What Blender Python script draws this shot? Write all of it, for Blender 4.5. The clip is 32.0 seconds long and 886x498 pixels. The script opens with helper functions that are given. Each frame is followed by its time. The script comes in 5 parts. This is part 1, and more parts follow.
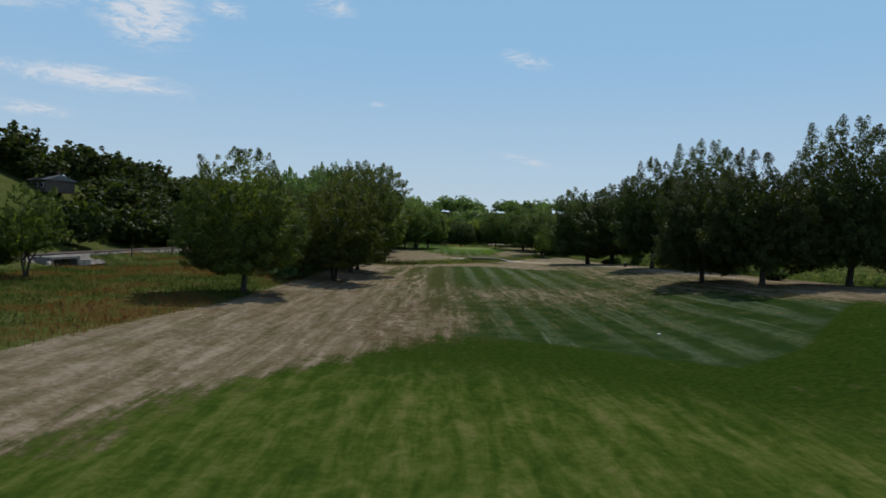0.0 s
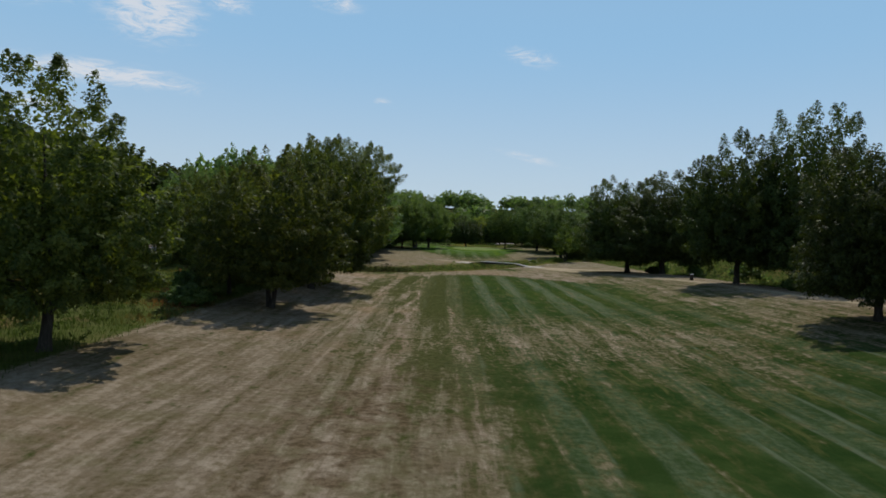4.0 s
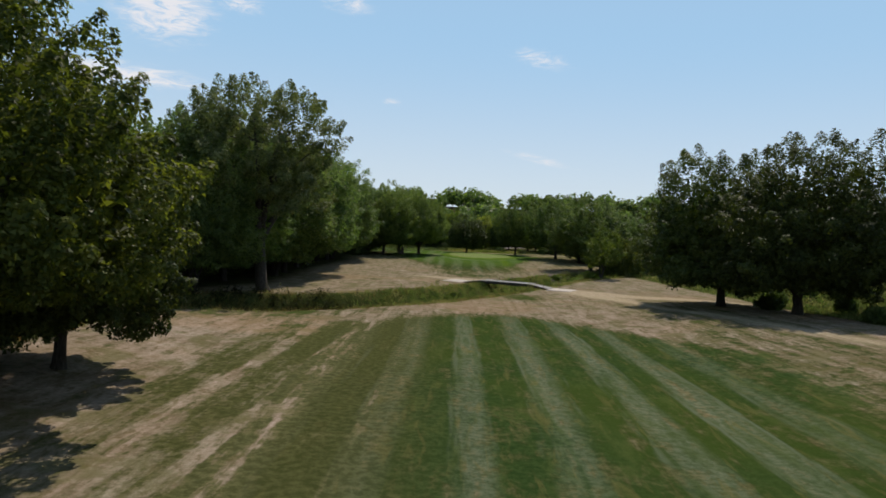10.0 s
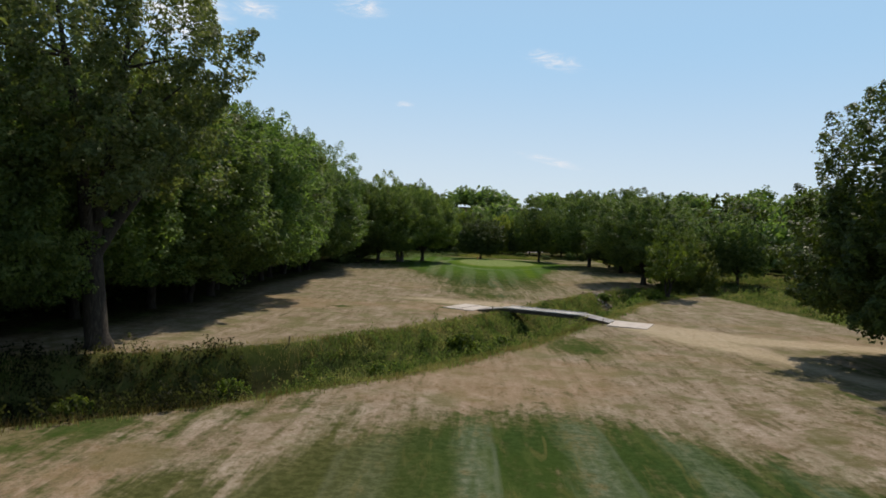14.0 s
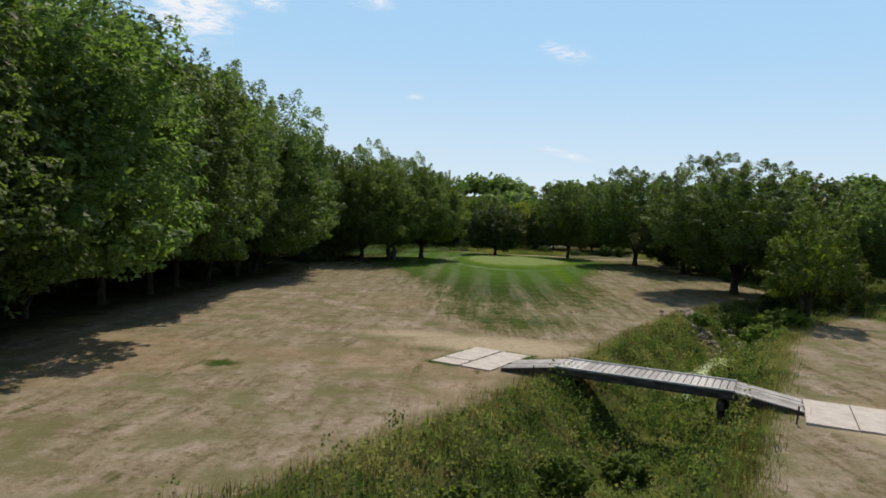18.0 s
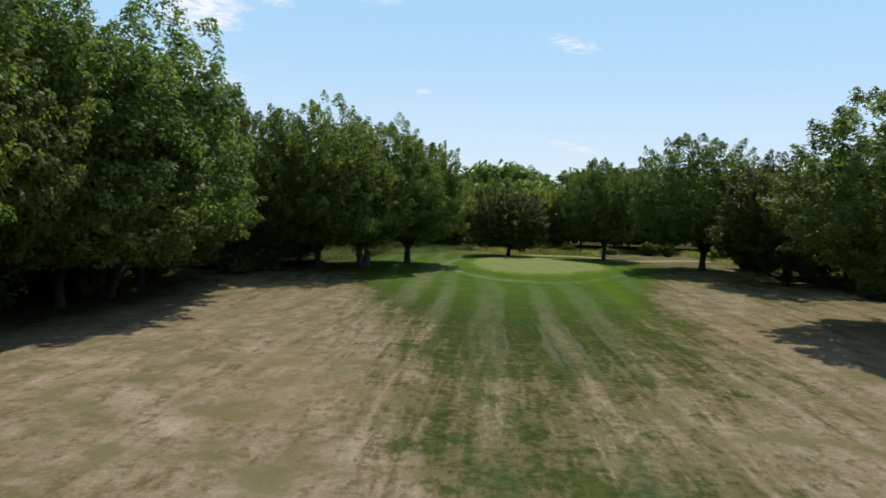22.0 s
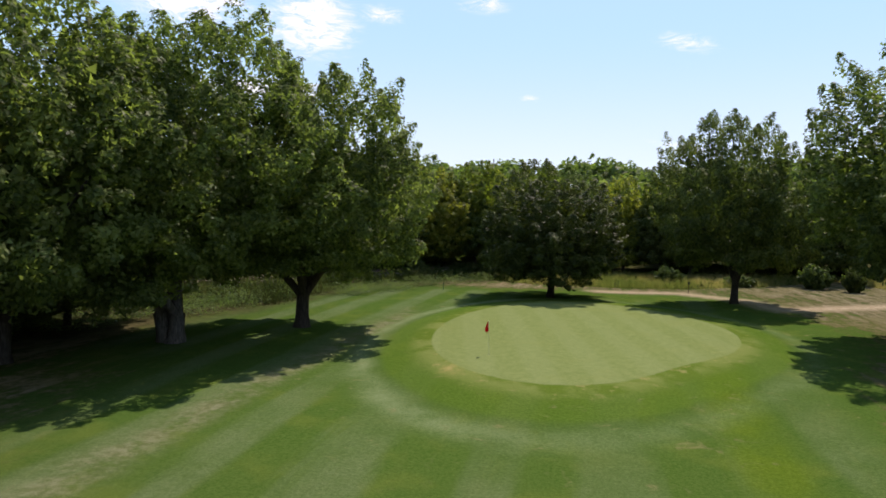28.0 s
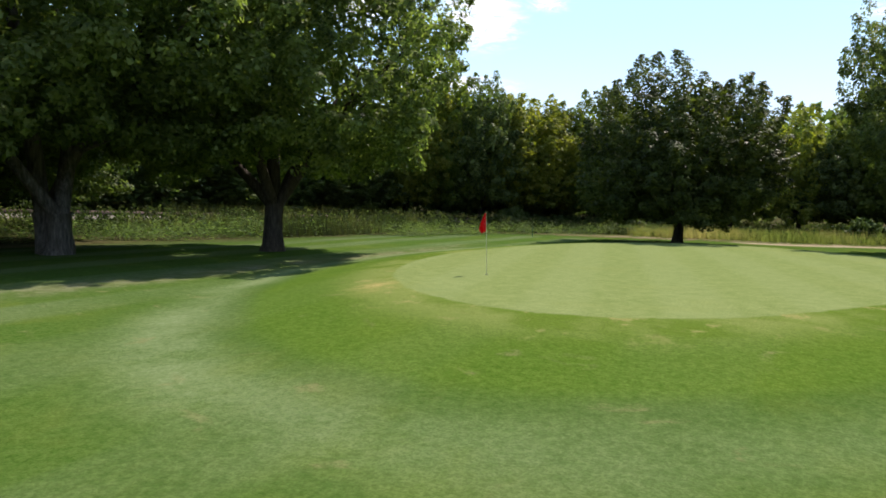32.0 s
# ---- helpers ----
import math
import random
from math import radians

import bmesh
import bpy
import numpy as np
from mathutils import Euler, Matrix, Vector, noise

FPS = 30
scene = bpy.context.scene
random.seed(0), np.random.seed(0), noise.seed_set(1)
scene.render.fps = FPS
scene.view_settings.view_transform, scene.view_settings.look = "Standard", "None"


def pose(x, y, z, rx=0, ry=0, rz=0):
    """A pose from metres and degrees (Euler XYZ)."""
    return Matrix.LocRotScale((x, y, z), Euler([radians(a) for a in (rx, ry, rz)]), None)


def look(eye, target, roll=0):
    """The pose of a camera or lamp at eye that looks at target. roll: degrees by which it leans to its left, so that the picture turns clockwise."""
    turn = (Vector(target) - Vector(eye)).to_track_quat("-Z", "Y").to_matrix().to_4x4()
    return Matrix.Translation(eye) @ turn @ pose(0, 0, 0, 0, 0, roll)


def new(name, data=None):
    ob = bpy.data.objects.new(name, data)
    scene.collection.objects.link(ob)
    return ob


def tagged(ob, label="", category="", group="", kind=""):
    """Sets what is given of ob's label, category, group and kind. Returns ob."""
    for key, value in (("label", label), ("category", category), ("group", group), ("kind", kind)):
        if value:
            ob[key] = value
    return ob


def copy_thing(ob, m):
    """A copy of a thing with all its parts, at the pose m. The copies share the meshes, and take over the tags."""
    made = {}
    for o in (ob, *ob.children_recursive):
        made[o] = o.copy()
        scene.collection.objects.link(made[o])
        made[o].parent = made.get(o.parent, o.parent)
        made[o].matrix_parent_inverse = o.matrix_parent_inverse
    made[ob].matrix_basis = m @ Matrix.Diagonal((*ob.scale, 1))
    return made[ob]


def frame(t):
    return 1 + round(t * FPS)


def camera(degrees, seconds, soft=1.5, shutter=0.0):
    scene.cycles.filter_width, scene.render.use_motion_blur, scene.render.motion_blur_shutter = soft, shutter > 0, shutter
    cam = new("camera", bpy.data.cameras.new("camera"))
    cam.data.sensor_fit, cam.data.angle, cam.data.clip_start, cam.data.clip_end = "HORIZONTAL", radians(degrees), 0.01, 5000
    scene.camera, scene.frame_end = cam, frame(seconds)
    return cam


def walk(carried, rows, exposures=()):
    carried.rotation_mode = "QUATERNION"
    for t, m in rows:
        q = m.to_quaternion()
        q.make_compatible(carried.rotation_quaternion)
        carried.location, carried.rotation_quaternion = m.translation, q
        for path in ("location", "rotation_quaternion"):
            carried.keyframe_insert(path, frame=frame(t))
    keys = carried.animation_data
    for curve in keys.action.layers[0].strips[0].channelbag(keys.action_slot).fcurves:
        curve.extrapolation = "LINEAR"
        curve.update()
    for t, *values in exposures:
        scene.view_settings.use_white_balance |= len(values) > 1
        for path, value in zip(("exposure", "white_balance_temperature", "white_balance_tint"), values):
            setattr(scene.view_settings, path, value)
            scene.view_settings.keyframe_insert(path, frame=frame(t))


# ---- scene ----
cam = camera(66.7, 32.0, soft=1.7)
METRES, EYE, TILT, LEAN, TURN = 285.714, 8.0, 0.0, 0.0, 0.0
ROWS = [
    (0.0, 0.0, 0.0, 0.0, 0.05, -1.4, -1.97),
    (0.5, -0.0002, 0.0161, 0.0001, 0.08, -1.4, -2.01),
    (1.0, -0.0002, 0.0322, 0.0003, 0.14, -1.4, -2.07),
    (1.5, -0.0001, 0.0477, 0.0004, 0.19, -1.45, -2.16),
    (2.0, 0.0001, 0.0642, 0.0006, 0.24, -1.51, -2.29),
    (2.5, 0.0001, 0.0809, 0.0007, 0.26, -1.54, -2.37),
    (3.0, 0.0002, 0.0976, 0.0007, 0.28, -1.58, -2.5),
    (3.5, 0.0003, 0.1134, 0.0008, 0.31, -1.62, -2.54),
    (5.5, 0.0006, 0.179, 0.0012, 0.42, -1.7, -2.49),
    (6.0, 0.0018, 0.1959, 0.0014, 0.42, -1.68, -2.4),
    (6.5, 0.0036, 0.2125, 0.0017, 0.44, -1.67, -2.26),
    (7.0, 0.0059, 0.2283, 0.0019, 0.42, -1.63, -2.18),
    (7.5, 0.0087, 0.2448, 0.0023, 0.46, -1.62, -2.2),
    (8.0, 0.0109, 0.2614, 0.0025, 0.55, -1.59, -2.43),
    (8.5, 0.0125, 0.2778, 0.0026, 0.65, -1.57, -2.57),
    (9.0, 0.0137, 0.2935, 0.0027, 0.76, -1.59, -2.71),
    (9.5, 0.0145, 0.3104, 0.0025, 0.9, -1.6, -2.9),
    (10.0, 0.015, 0.3274, 0.0024, 1.04, -1.62, -3.04),
    (10.5, 0.0154, 0.3445, 0.0023, 1.19, -1.61, -3.05),
    (11.0, 0.0157, 0.3607, 0.0023, 1.3, -1.6, -3.09),
    (11.5, 0.0161, 0.3775, 0.0025, 1.45, -1.59, -3.08),
    (12.0, 0.0164, 0.3944, 0.0025, 1.59, -1.53, -3.01),
    (12.5, 0.0165, 0.4113, 0.0025, 1.72, -1.5, -2.95),
    (13.0, 0.0166, 0.4272, 0.0024, 1.86, -1.48, -2.89),
    (13.5, 0.0168, 0.4441, 0.0024, 2.04, -1.45, -2.88),
    (14.0, 0.0166, 0.4611, 0.0024, 2.18, -1.48, -2.85),
    (14.5, 0.0166, 0.4772, 0.0024, 2.32, -1.5, -2.77),
    (16.5, 0.0161, 0.5444, 0.0008, 2.79, -1.79, -2.76),
    (17.0, 0.0161, 0.5616, 0.0004, 2.89, -1.9, -2.74),
    (17.5, 0.0161, 0.5788, -0.0, 3.0, -2.01, -2.7),
    (18.0, 0.0162, 0.5958, -0.0004, 3.12, -2.12, -2.7),
    (18.5, 0.0163, 0.612, -0.0006, 3.24, -2.21, -2.66),
    (19.0, 0.0162, 0.6291, -0.0008, 3.33, -2.32, -2.66),
    (19.5, 0.0163, 0.6462, -0.0009, 3.45, -2.4, -2.57),
    (20.0, 0.0165, 0.6629, -0.001, 3.56, -2.51, -2.52),
    (20.5, 0.0166, 0.6787, -0.0012, 3.65, -2.55, -2.46),
    (21.0, 0.0168, 0.6953, -0.0013, 3.76, -2.6, -2.38),
    (21.5, 0.017, 0.7119, -0.0014, 3.86, -2.65, -2.31),
    (22.0, 0.0172, 0.7276, -0.0014, 3.94, -2.65, -2.19),
    (22.5, 0.018, 0.7442, -0.0014, 4.01, -2.66, -1.97),
    (23.0, 0.0196, 0.7607, -0.0012, 4.06, -2.65, -1.78),
    (23.5, 0.0217, 0.7772, -0.001, 4.14, -2.62, -1.63),
    (24.0, 0.024, 0.7928, -0.0008, 4.2, -2.62, -1.59),
    (24.5, 0.0267, 0.8093, -0.0006, 4.26, -2.58, -1.51),
    (25.0, 0.0295, 0.8256, -0.0003, 4.32, -2.55, -1.46),
    (25.5, 0.0324, 0.8419, -0.0, 4.38, -2.48, -1.4),
    (27.5, 0.0431, 0.9048, 0.0005, 9.0, -2.21, -1.2),
    (28.0, 0.0458, 0.9208, 0.0008, 13.0, -2.23, -1.19),
    (28.5, 0.0479, 0.9368, 0.0007, 16.22, -2.15, -0.94),
    (29.0, 0.0497, 0.9529, 0.0014, 18.48, -2.31, -1.02),
    (29.5, 0.0514, 0.9668, 0.001, 18.68, -2.39, -1.12),
    (30.0, 0.0525, 0.9765, -0.0009, 19.65, -2.6, -1.38),
    (30.5, 0.0531, 0.9821, -0.0056, 20.92, -2.74, -1.64),
    (31.0, 0.0533, 0.9838, -0.0115, 22.7, -2.95, -1.61),
    (31.5, 0.0532, 0.984, -0.0151, 25.09, -3.08, -1.63),
    (32.0, 0.0528, 0.984, -0.0177, 26.68, -3.28, -1.6),
]
EXPOSURES = [(0, -0.6, 6250, 10), (2, -0.62, 6250, 10), (4, -0.55, 6330, 10), (6, -0.5, 6450, 11), (9, -0.33, 6780, 14), (13, -0.25, 6900, 14.5), (17, -0.16, 6800, 12.5),
             (21, -0.08, 6800, 12.5), (25, 0.06, 6780, 16), (28, 0.21, 6900, 25), (30, 0.24, 6880, 26), (31, 0.36, 6850, 27), (32, 0.6, 6750, 20)]
walk(cam, [(t, pose(0, 0, EYE, TILT, LEAN, TURN) @ pose(METRES * x, METRES * y, METRES * z, 90 + pitch, roll, yaw)) for t, x, y, z, yaw, pitch, roll in ROWS], EXPOSURES)

# ---- light ----
# exposure is set in walk() above
SUN_EL, SUN_AZ = radians(54), radians(16)
world = bpy.data.worlds.new("sky")
scene.world = world
world.use_nodes = True


class Nodes:
    """Short hand for node trees: values, sockets and numbers may be mixed freely."""

    def __init__(self, tree):
        self.tree = tree
        tree.nodes.clear()

    def put(self, kind, inputs=(), **props):
        n = self.tree.nodes.new(kind)
        for k, v in props.items():
            setattr(n, k, v)
        for k, v in dict(inputs).items():
            self.link(v, n.inputs[k])
        return n

    def link(self, v, socket):
        if isinstance(v, bpy.types.NodeSocket):
            self.tree.links.new(v, socket)
        elif isinstance(v, (tuple, list)) and len(v) == 3 and socket.type == "RGBA":
            socket.default_value = (*v, 1)
        else:
            socket.default_value = v

    def math(self, op, a, b=0.0, c=0.0, clamp=False):
        return self.put("ShaderNodeMath", {0: a, 1: b, 2: c}, operation=op, use_clamp=clamp).outputs[0]

    def mix(self, f, a, b, mode="MIX"):
        n = self.put("ShaderNodeMix", data_type="RGBA", blend_type=mode)
        self.link(f, n.inputs["Factor"])
        self.link(a, n.inputs[6])
        self.link(b, n.inputs[7])
        return n.outputs[2]

    def step(self, v, lo, hi, a=0.0, b=1.0):
        n = self.put("ShaderNodeMapRange", {0: v, 1: lo, 2: hi, 3: a, 4: b}, interpolation_type="SMOOTHSTEP")
        return n.outputs[0]

    def noise(self, vec, scale, detail=3.0, rough=0.55, distort=0.0):
        n = self.put("ShaderNodeTexNoise", {"Vector": vec, "Scale": scale, "Detail": detail, "Roughness": rough, "Distortion": distort})
        return n.outputs[0]

    def scaled(self, vec, s):
        return self.put("ShaderNodeMapping", {"Vector": vec, "Scale": s}).outputs[0]

    def ramp(self, v, *stops):
        n = self.put("ShaderNodeValToRGB", {0: v})
        e = n.color_ramp.elements
        while len(e) < len(stops):
            e.new(0.5)
        for el, (p, c) in zip(e, stops):
            el.position, el.color = p, (*c, 1)
        return n.outputs[0]

    def attr(self, name):
        return self.put("ShaderNodeAttribute", attribute_name=name).outputs["Fac"]

    def place(self):
        return self.put("ShaderNodeTexCoord").outputs["Object"]

    def rand(self):
        return self.put("ShaderNodeObjectInfo").outputs["Random"]

    def island(self):
        return self.put("ShaderNodeNewGeometry").outputs["Random Per Island"]

    def bump(self, height, strength=0.5, distance=0.05):
        return self.put("ShaderNodeBump", {"Height": height, "Strength": strength, "Distance": distance}).outputs[0]

    def surface(self, color, rough=0.8, normal=None, metal=0.0, spec=0.3, **more):
        ins = {"Base Color": color, "Roughness": rough, "Metallic": metal, "Specular IOR Level": spec, **more}
        p = self.put("ShaderNodeBsdfPrincipled", ins)
        if normal is not None:
            self.link(normal, p.inputs["Normal"])
        return p.outputs[0]

    def finish(self, shader):
        self.put("ShaderNodeOutputMaterial", {0: shader})


def material(name):
    m = bpy.data.materials.new(name)
    m.use_nodes = True
    return m, Nodes(m.node_tree)


def sky_nodes():
    n = Nodes(world.node_tree)
    sky = n.put("ShaderNodeTexSky", sky_type="NISHITA", sun_disc=False, sun_elevation=SUN_EL, sun_rotation=SUN_AZ,
                air_density=1.0, dust_density=0.15, ozone_density=1.6)
    d = n.put("ShaderNodeTexCoord").outputs["Generated"]
    xyz = n.put("ShaderNodeSeparateXYZ", {0: d})
    az = n.math("MULTIPLY", n.math("ARCTAN2", xyz.outputs[0], xyz.outputs[1]), 57.3)
    el = n.math("MULTIPLY", n.math("ARCSINE", xyz.outputs[2]), 57.3)
    flat = n.put("ShaderNodeCombineXYZ", {0: az, 1: n.math("MULTIPLY", el, 2.2), 2: 0.0}).outputs[0]
    wisp = n.noise(n.scaled(flat, (0.6, 1.0, 1)), 0.6, 8.0, 0.7, 1.6)
    cover = 0.0
    # wisps of fair-weather cloud: azimuth, elevation, half width, half height, weight
    for a, e, w, h, k in ((-24.2, 15.8, 3.4, 2.3, 1.0), (-34, 16.4, 4.6, 1.6, 1.0), (-27.4, 10.5, 6.4, 0.85, 0.92), (-32, 7.9, 3.4, 0.6, 0.6),
                          (6.4, 14.4, 2.6, 0.8, 0.52), (-18.5, 16.8, 2.0, 0.8, 0.6), (-9.9, 17.8, 2.2, 0.8, 0.6), (6.7, 6.3, 3.0, 0.4, 0.5), (-5.8, 10.4, 0.9, 0.4, 0.5),
                          (-60, 22, 14, 6, 0.9), (70, 26, 20, 8, 0.9), (150, 30, 30, 8, 0.9), (-130, 25, 30, 8, 0.9)):
        u = n.math("DIVIDE", n.math("SUBTRACT", az, float(a)), float(w))
        v = n.math("DIVIDE", n.math("ADD", n.math("SUBTRACT", el, float(e)), n.math("MULTIPLY", n.math("SUBTRACT", az, float(a)), 0.2 if 0 < a < 10 else 0.03)), float(h))
        g = n.math("EXPONENT", n.math("MULTIPLY", n.math("ADD", n.math("MULTIPLY", u, u), n.math("MULTIPLY", v, v)), -1.0))
        cover = n.math("MAXIMUM", cover, n.math("MULTIPLY", g, k))
    amount = n.step(n.math("MULTIPLY", cover, n.math("MULTIPLY_ADD", wisp, 4.4, -1.2)), 0.12, 1.0, 0.0, 0.8)
    haze = n.mix(n.step(el, 40.0, 14.0, 0.2, 0.86), sky.outputs[0], n.mix(n.step(el, 0.0, 17.0), (6.9, 8.5, 9.9), (4.1, 7.15, 10.2)))
    bright = n.mix(amount, haze, (9.8, 9.9, 10.2))
    bg = n.put("ShaderNodeBackground", {"Color": bright, "Strength": 0.106})
    n.put("ShaderNodeOutputWorld", {0: bg.outputs[0]})


sky_nodes()
sun = new("sun", bpy.data.lights.new("sun", "SUN"))
sun.data.energy, sun.data.angle, sun.data.color = 4.7, radians(0.55), (1.0, 0.94, 0.84)
sun.matrix_world = look((math.sin(SUN_AZ) * math.cos(SUN_EL), math.cos(SUN_AZ) * math.cos(SUN_EL), math.sin(SUN_EL)), (0, 0, 0))


# ---- the lie of the land ----
def smooth(lo, hi, v):
    t = np.clip((v - lo) / (hi - lo), 0, 1)
    return t * t * (3 - 2 * t)


def line_distance(x, y, pts):
    """Distance to a line of points, and how far along it the nearest place lies."""
    best, along, run = np.full(np.shape(x), 1e9), np.zeros(np.shape(x)), 0.0
    for (ax, ay), (bx, by) in zip(pts, pts[1:]):
        dx, dy = bx - ax, by - ay
        length = math.hypot(dx, dy)
        t = np.clip(((x - ax) * dx + (y - ay) * dy) / length ** 2, 0, 1)
        d = np.hypot(x - ax - t * dx, y - ay - t * dy)
        along = np.where(d < best, run + t * length, along)
        best = np.minimum(best, d)
        run += length
    return best, along


CREEK = [(-150, 95), (-90, 105), (-66, 110), (-54, 122), (-43, 143), (-30, 154.5), (-20, 161.5), (-11.6, 167.5), (-3.4, 175.4), (4.6, 186.5), (9.4, 195.4), (14.1, 204.3), (18.5, 214), (22, 222),
         (29, 234), (38, 245), (60, 258), (120, 275)]
RAILWAY = [(-68, -160), (-67.5, 100), (-66, 145), (-63, 180), (-57, 225), (-46, 275), (-34, 302), (-26.5, 316), (-19.5, 331), (-6, 356), (20, 400), (80, 500)]
PATH = [(64, 40), (52, 70), (45, 92), (40, 112), (37.5, 140), (33, 165), (27, 188), (22.3, 201), (30, 192), (43, 186)]
PATH_BACK = [(13.5, 339), (22, 339.5), (27, 334), (29, 327), (38, 331), (60, 340)]
GX, GY = 12.3, 309.8


def green_distance(x, y):
    u, v = (x - GX) / 9.7, (y - GY) / np.where(np.asarray(y) > GY, 14.2, 16.6)
    ang = np.degrees(np.arctan2(v, u))
    r = 1 - 0.17 * np.exp(-((ang + 47) / 30) ** 2) + 0.03 * np.cos(np.radians(3 * ang + 40))
    return (np.hypot(u, v) - r) * 11.0


def fairway_distance(x, y):
    left = np.interp(y, [-40, 10, 23, 33, 40, 53, 64, 80, 100, 120, 165], [-21.5, -18.5, -13.6, -11.6, -6.4, 1.2, 2.2, -2.0, -4.2, -4.6, -5.2])
    right = np.interp(y, [-40, 40, 75, 95, 120, 150, 165], [60, 42, 31, 27, 25, 24.5, 22])
    end = 164.5 - 0.075 * (x - 9) ** 2
    one = np.maximum(np.maximum(left - x, x - right), y - end)
    left2 = np.interp(y, [225, 245, 260, 276, 288, 300], [2.3, 1.6, -0.2, -1.4, -5.0, -14.0])
    right2 = np.interp(y, [225, 240, 250, 262, 275, 290, 300], [13, 14, 14.5, 15.5, 17.5, 20.5, 22])
    start = 226 + 0.13 * (x - 8.5) ** 2
    two = np.maximum(np.maximum(np.maximum(left2 - x, x - right2), start - y), y - 332)
    return np.minimum(one, np.minimum(two, green_distance(x, y) - 4.5))


def wild_distance(x, y):
    """Below zero where nobody mows: the meadow, the creek's banks, the weeds beyond the rough."""
    creek, _ = line_distance(x, y, CREEK)
    half = np.interp(x, [-40, -15, 0, 10, 18, 40], [7.5, 7.2, 6.4, 5.6, 5.2, 6.0])
    mead = x - np.interp(y, [-40, 20, 37, 50, 65, 90, 105, 150, 158], [-30, -26, -24.5, -23, -20.8, -20.6, -20.5, -22, -24])
    mead = np.where(y < 166, mead, np.maximum(mead, (y - 166) * 0.8))
    mead = np.maximum(mead, (y - 168))
    right = np.interp(y, [-40, 60, 100, 130, 150, 175, 215, 240, 252, 262, 300, 325, 345, 400], [66, 62, 50, 44, 44, 47, 47, 44, 42, 44, 46, 46, 46, 46]) - x
    back = (343.5 + 0.02 * (x - 14) ** 2) - y
    left_back = np.maximum(x + 14, 316 - y) + 0 * x
    far_left = x + 60 + 0.0 * y
    return np.minimum(np.minimum(np.minimum(creek - half, mead), np.minimum(right, back)), np.minimum(left_back, far_left))


def wood_distance(x, y):
    edge = np.interp(y, [168, 176, 185, 225, 262, 285, 300, 316, 330, 345], [-30, -25, -21, -22.5, -21, -25, -17, -13, -12, -2])
    left = np.maximum(np.maximum(x - edge, 170 - y), -64 - x)
    back = np.maximum(361 + 0.01 * (x - 10) ** 2 - y, y - 900)
    return np.minimum(left, back)


def height(x, y):
    x, y = np.asarray(x, float), np.asarray(y, float)
    rise = np.interp(y, [-60, 60, 92, 130, 166, 178, 215, 258, 300, 340], [3.6, 3.4, 2.9, 2.5, 1.6, 0.9, 0.3, 0.6, 0.5, 0.4])
    z = rise * smooth(16, 42, x)
    z = z + 0.6 * smooth(-12, -20, x) * smooth(200, 130, y)
    z = z + smooth(255, 312, y) * (0.75 + 0.3 * smooth(305, 340, y))
    z = z + 0.45 * smooth(5.5, -0.5, green_distance(x, y)) + 0.012 * np.clip(-green_distance(x, y), 0, 8) * smooth(296, 318, y)
    z = z + 13 * smooth(52, 140, x) * smooth(95, 175, y) * smooth(330, 240, y) + 3 * smooth(48, 62, x) * smooth(150, 180, y) * smooth(255, 225, y)
    z = z + 22 * smooth(-80, -128, x) * smooth(460, 280, y) * smooth(-80, 60, y)
    z = z + 26 * smooth(400, 620, y) + 10 * smooth(60, 260, np.abs(x)) * smooth(330, 480, y)
    road, _ = line_distance(x, y, RAILWAY)
    z = z + (1.7 - z) * smooth(6.5, 2.0, road)
    creek, along = line_distance(x, y, CREEK)
    half = np.interp(x, [-40, -15, 0, 10, 18, 40], [7.5, 7.2, 6.4, 5.6, 5.2, 6.0])
    # the upper creek is a ditch with steep sides
    foot = 0.8 + (half - 3.2) * smooth(2, -8, x)
    z = z - (2.75 + z * 0.9) * smooth(half - 0.2, foot, creek)
    return z


def rough(x, y, k=1.0, seed=0.0):
    return noise.noise(Vector((x * k, y * k, seed)))


# ---- ground ----
def steps(lo, hi, fine, reach, grow=1.16):
    mid = list(np.arange(lo, hi + fine / 2, fine))
    out, d, v = [], fine, hi
    while v < reach:
        d *= grow
        v += d
        out.append(v)
    back, d, v = [], fine, lo
    while v > -reach:
        d *= grow
        v -= d
        back.append(v)
    return np.array(back[::-1] + mid + out)


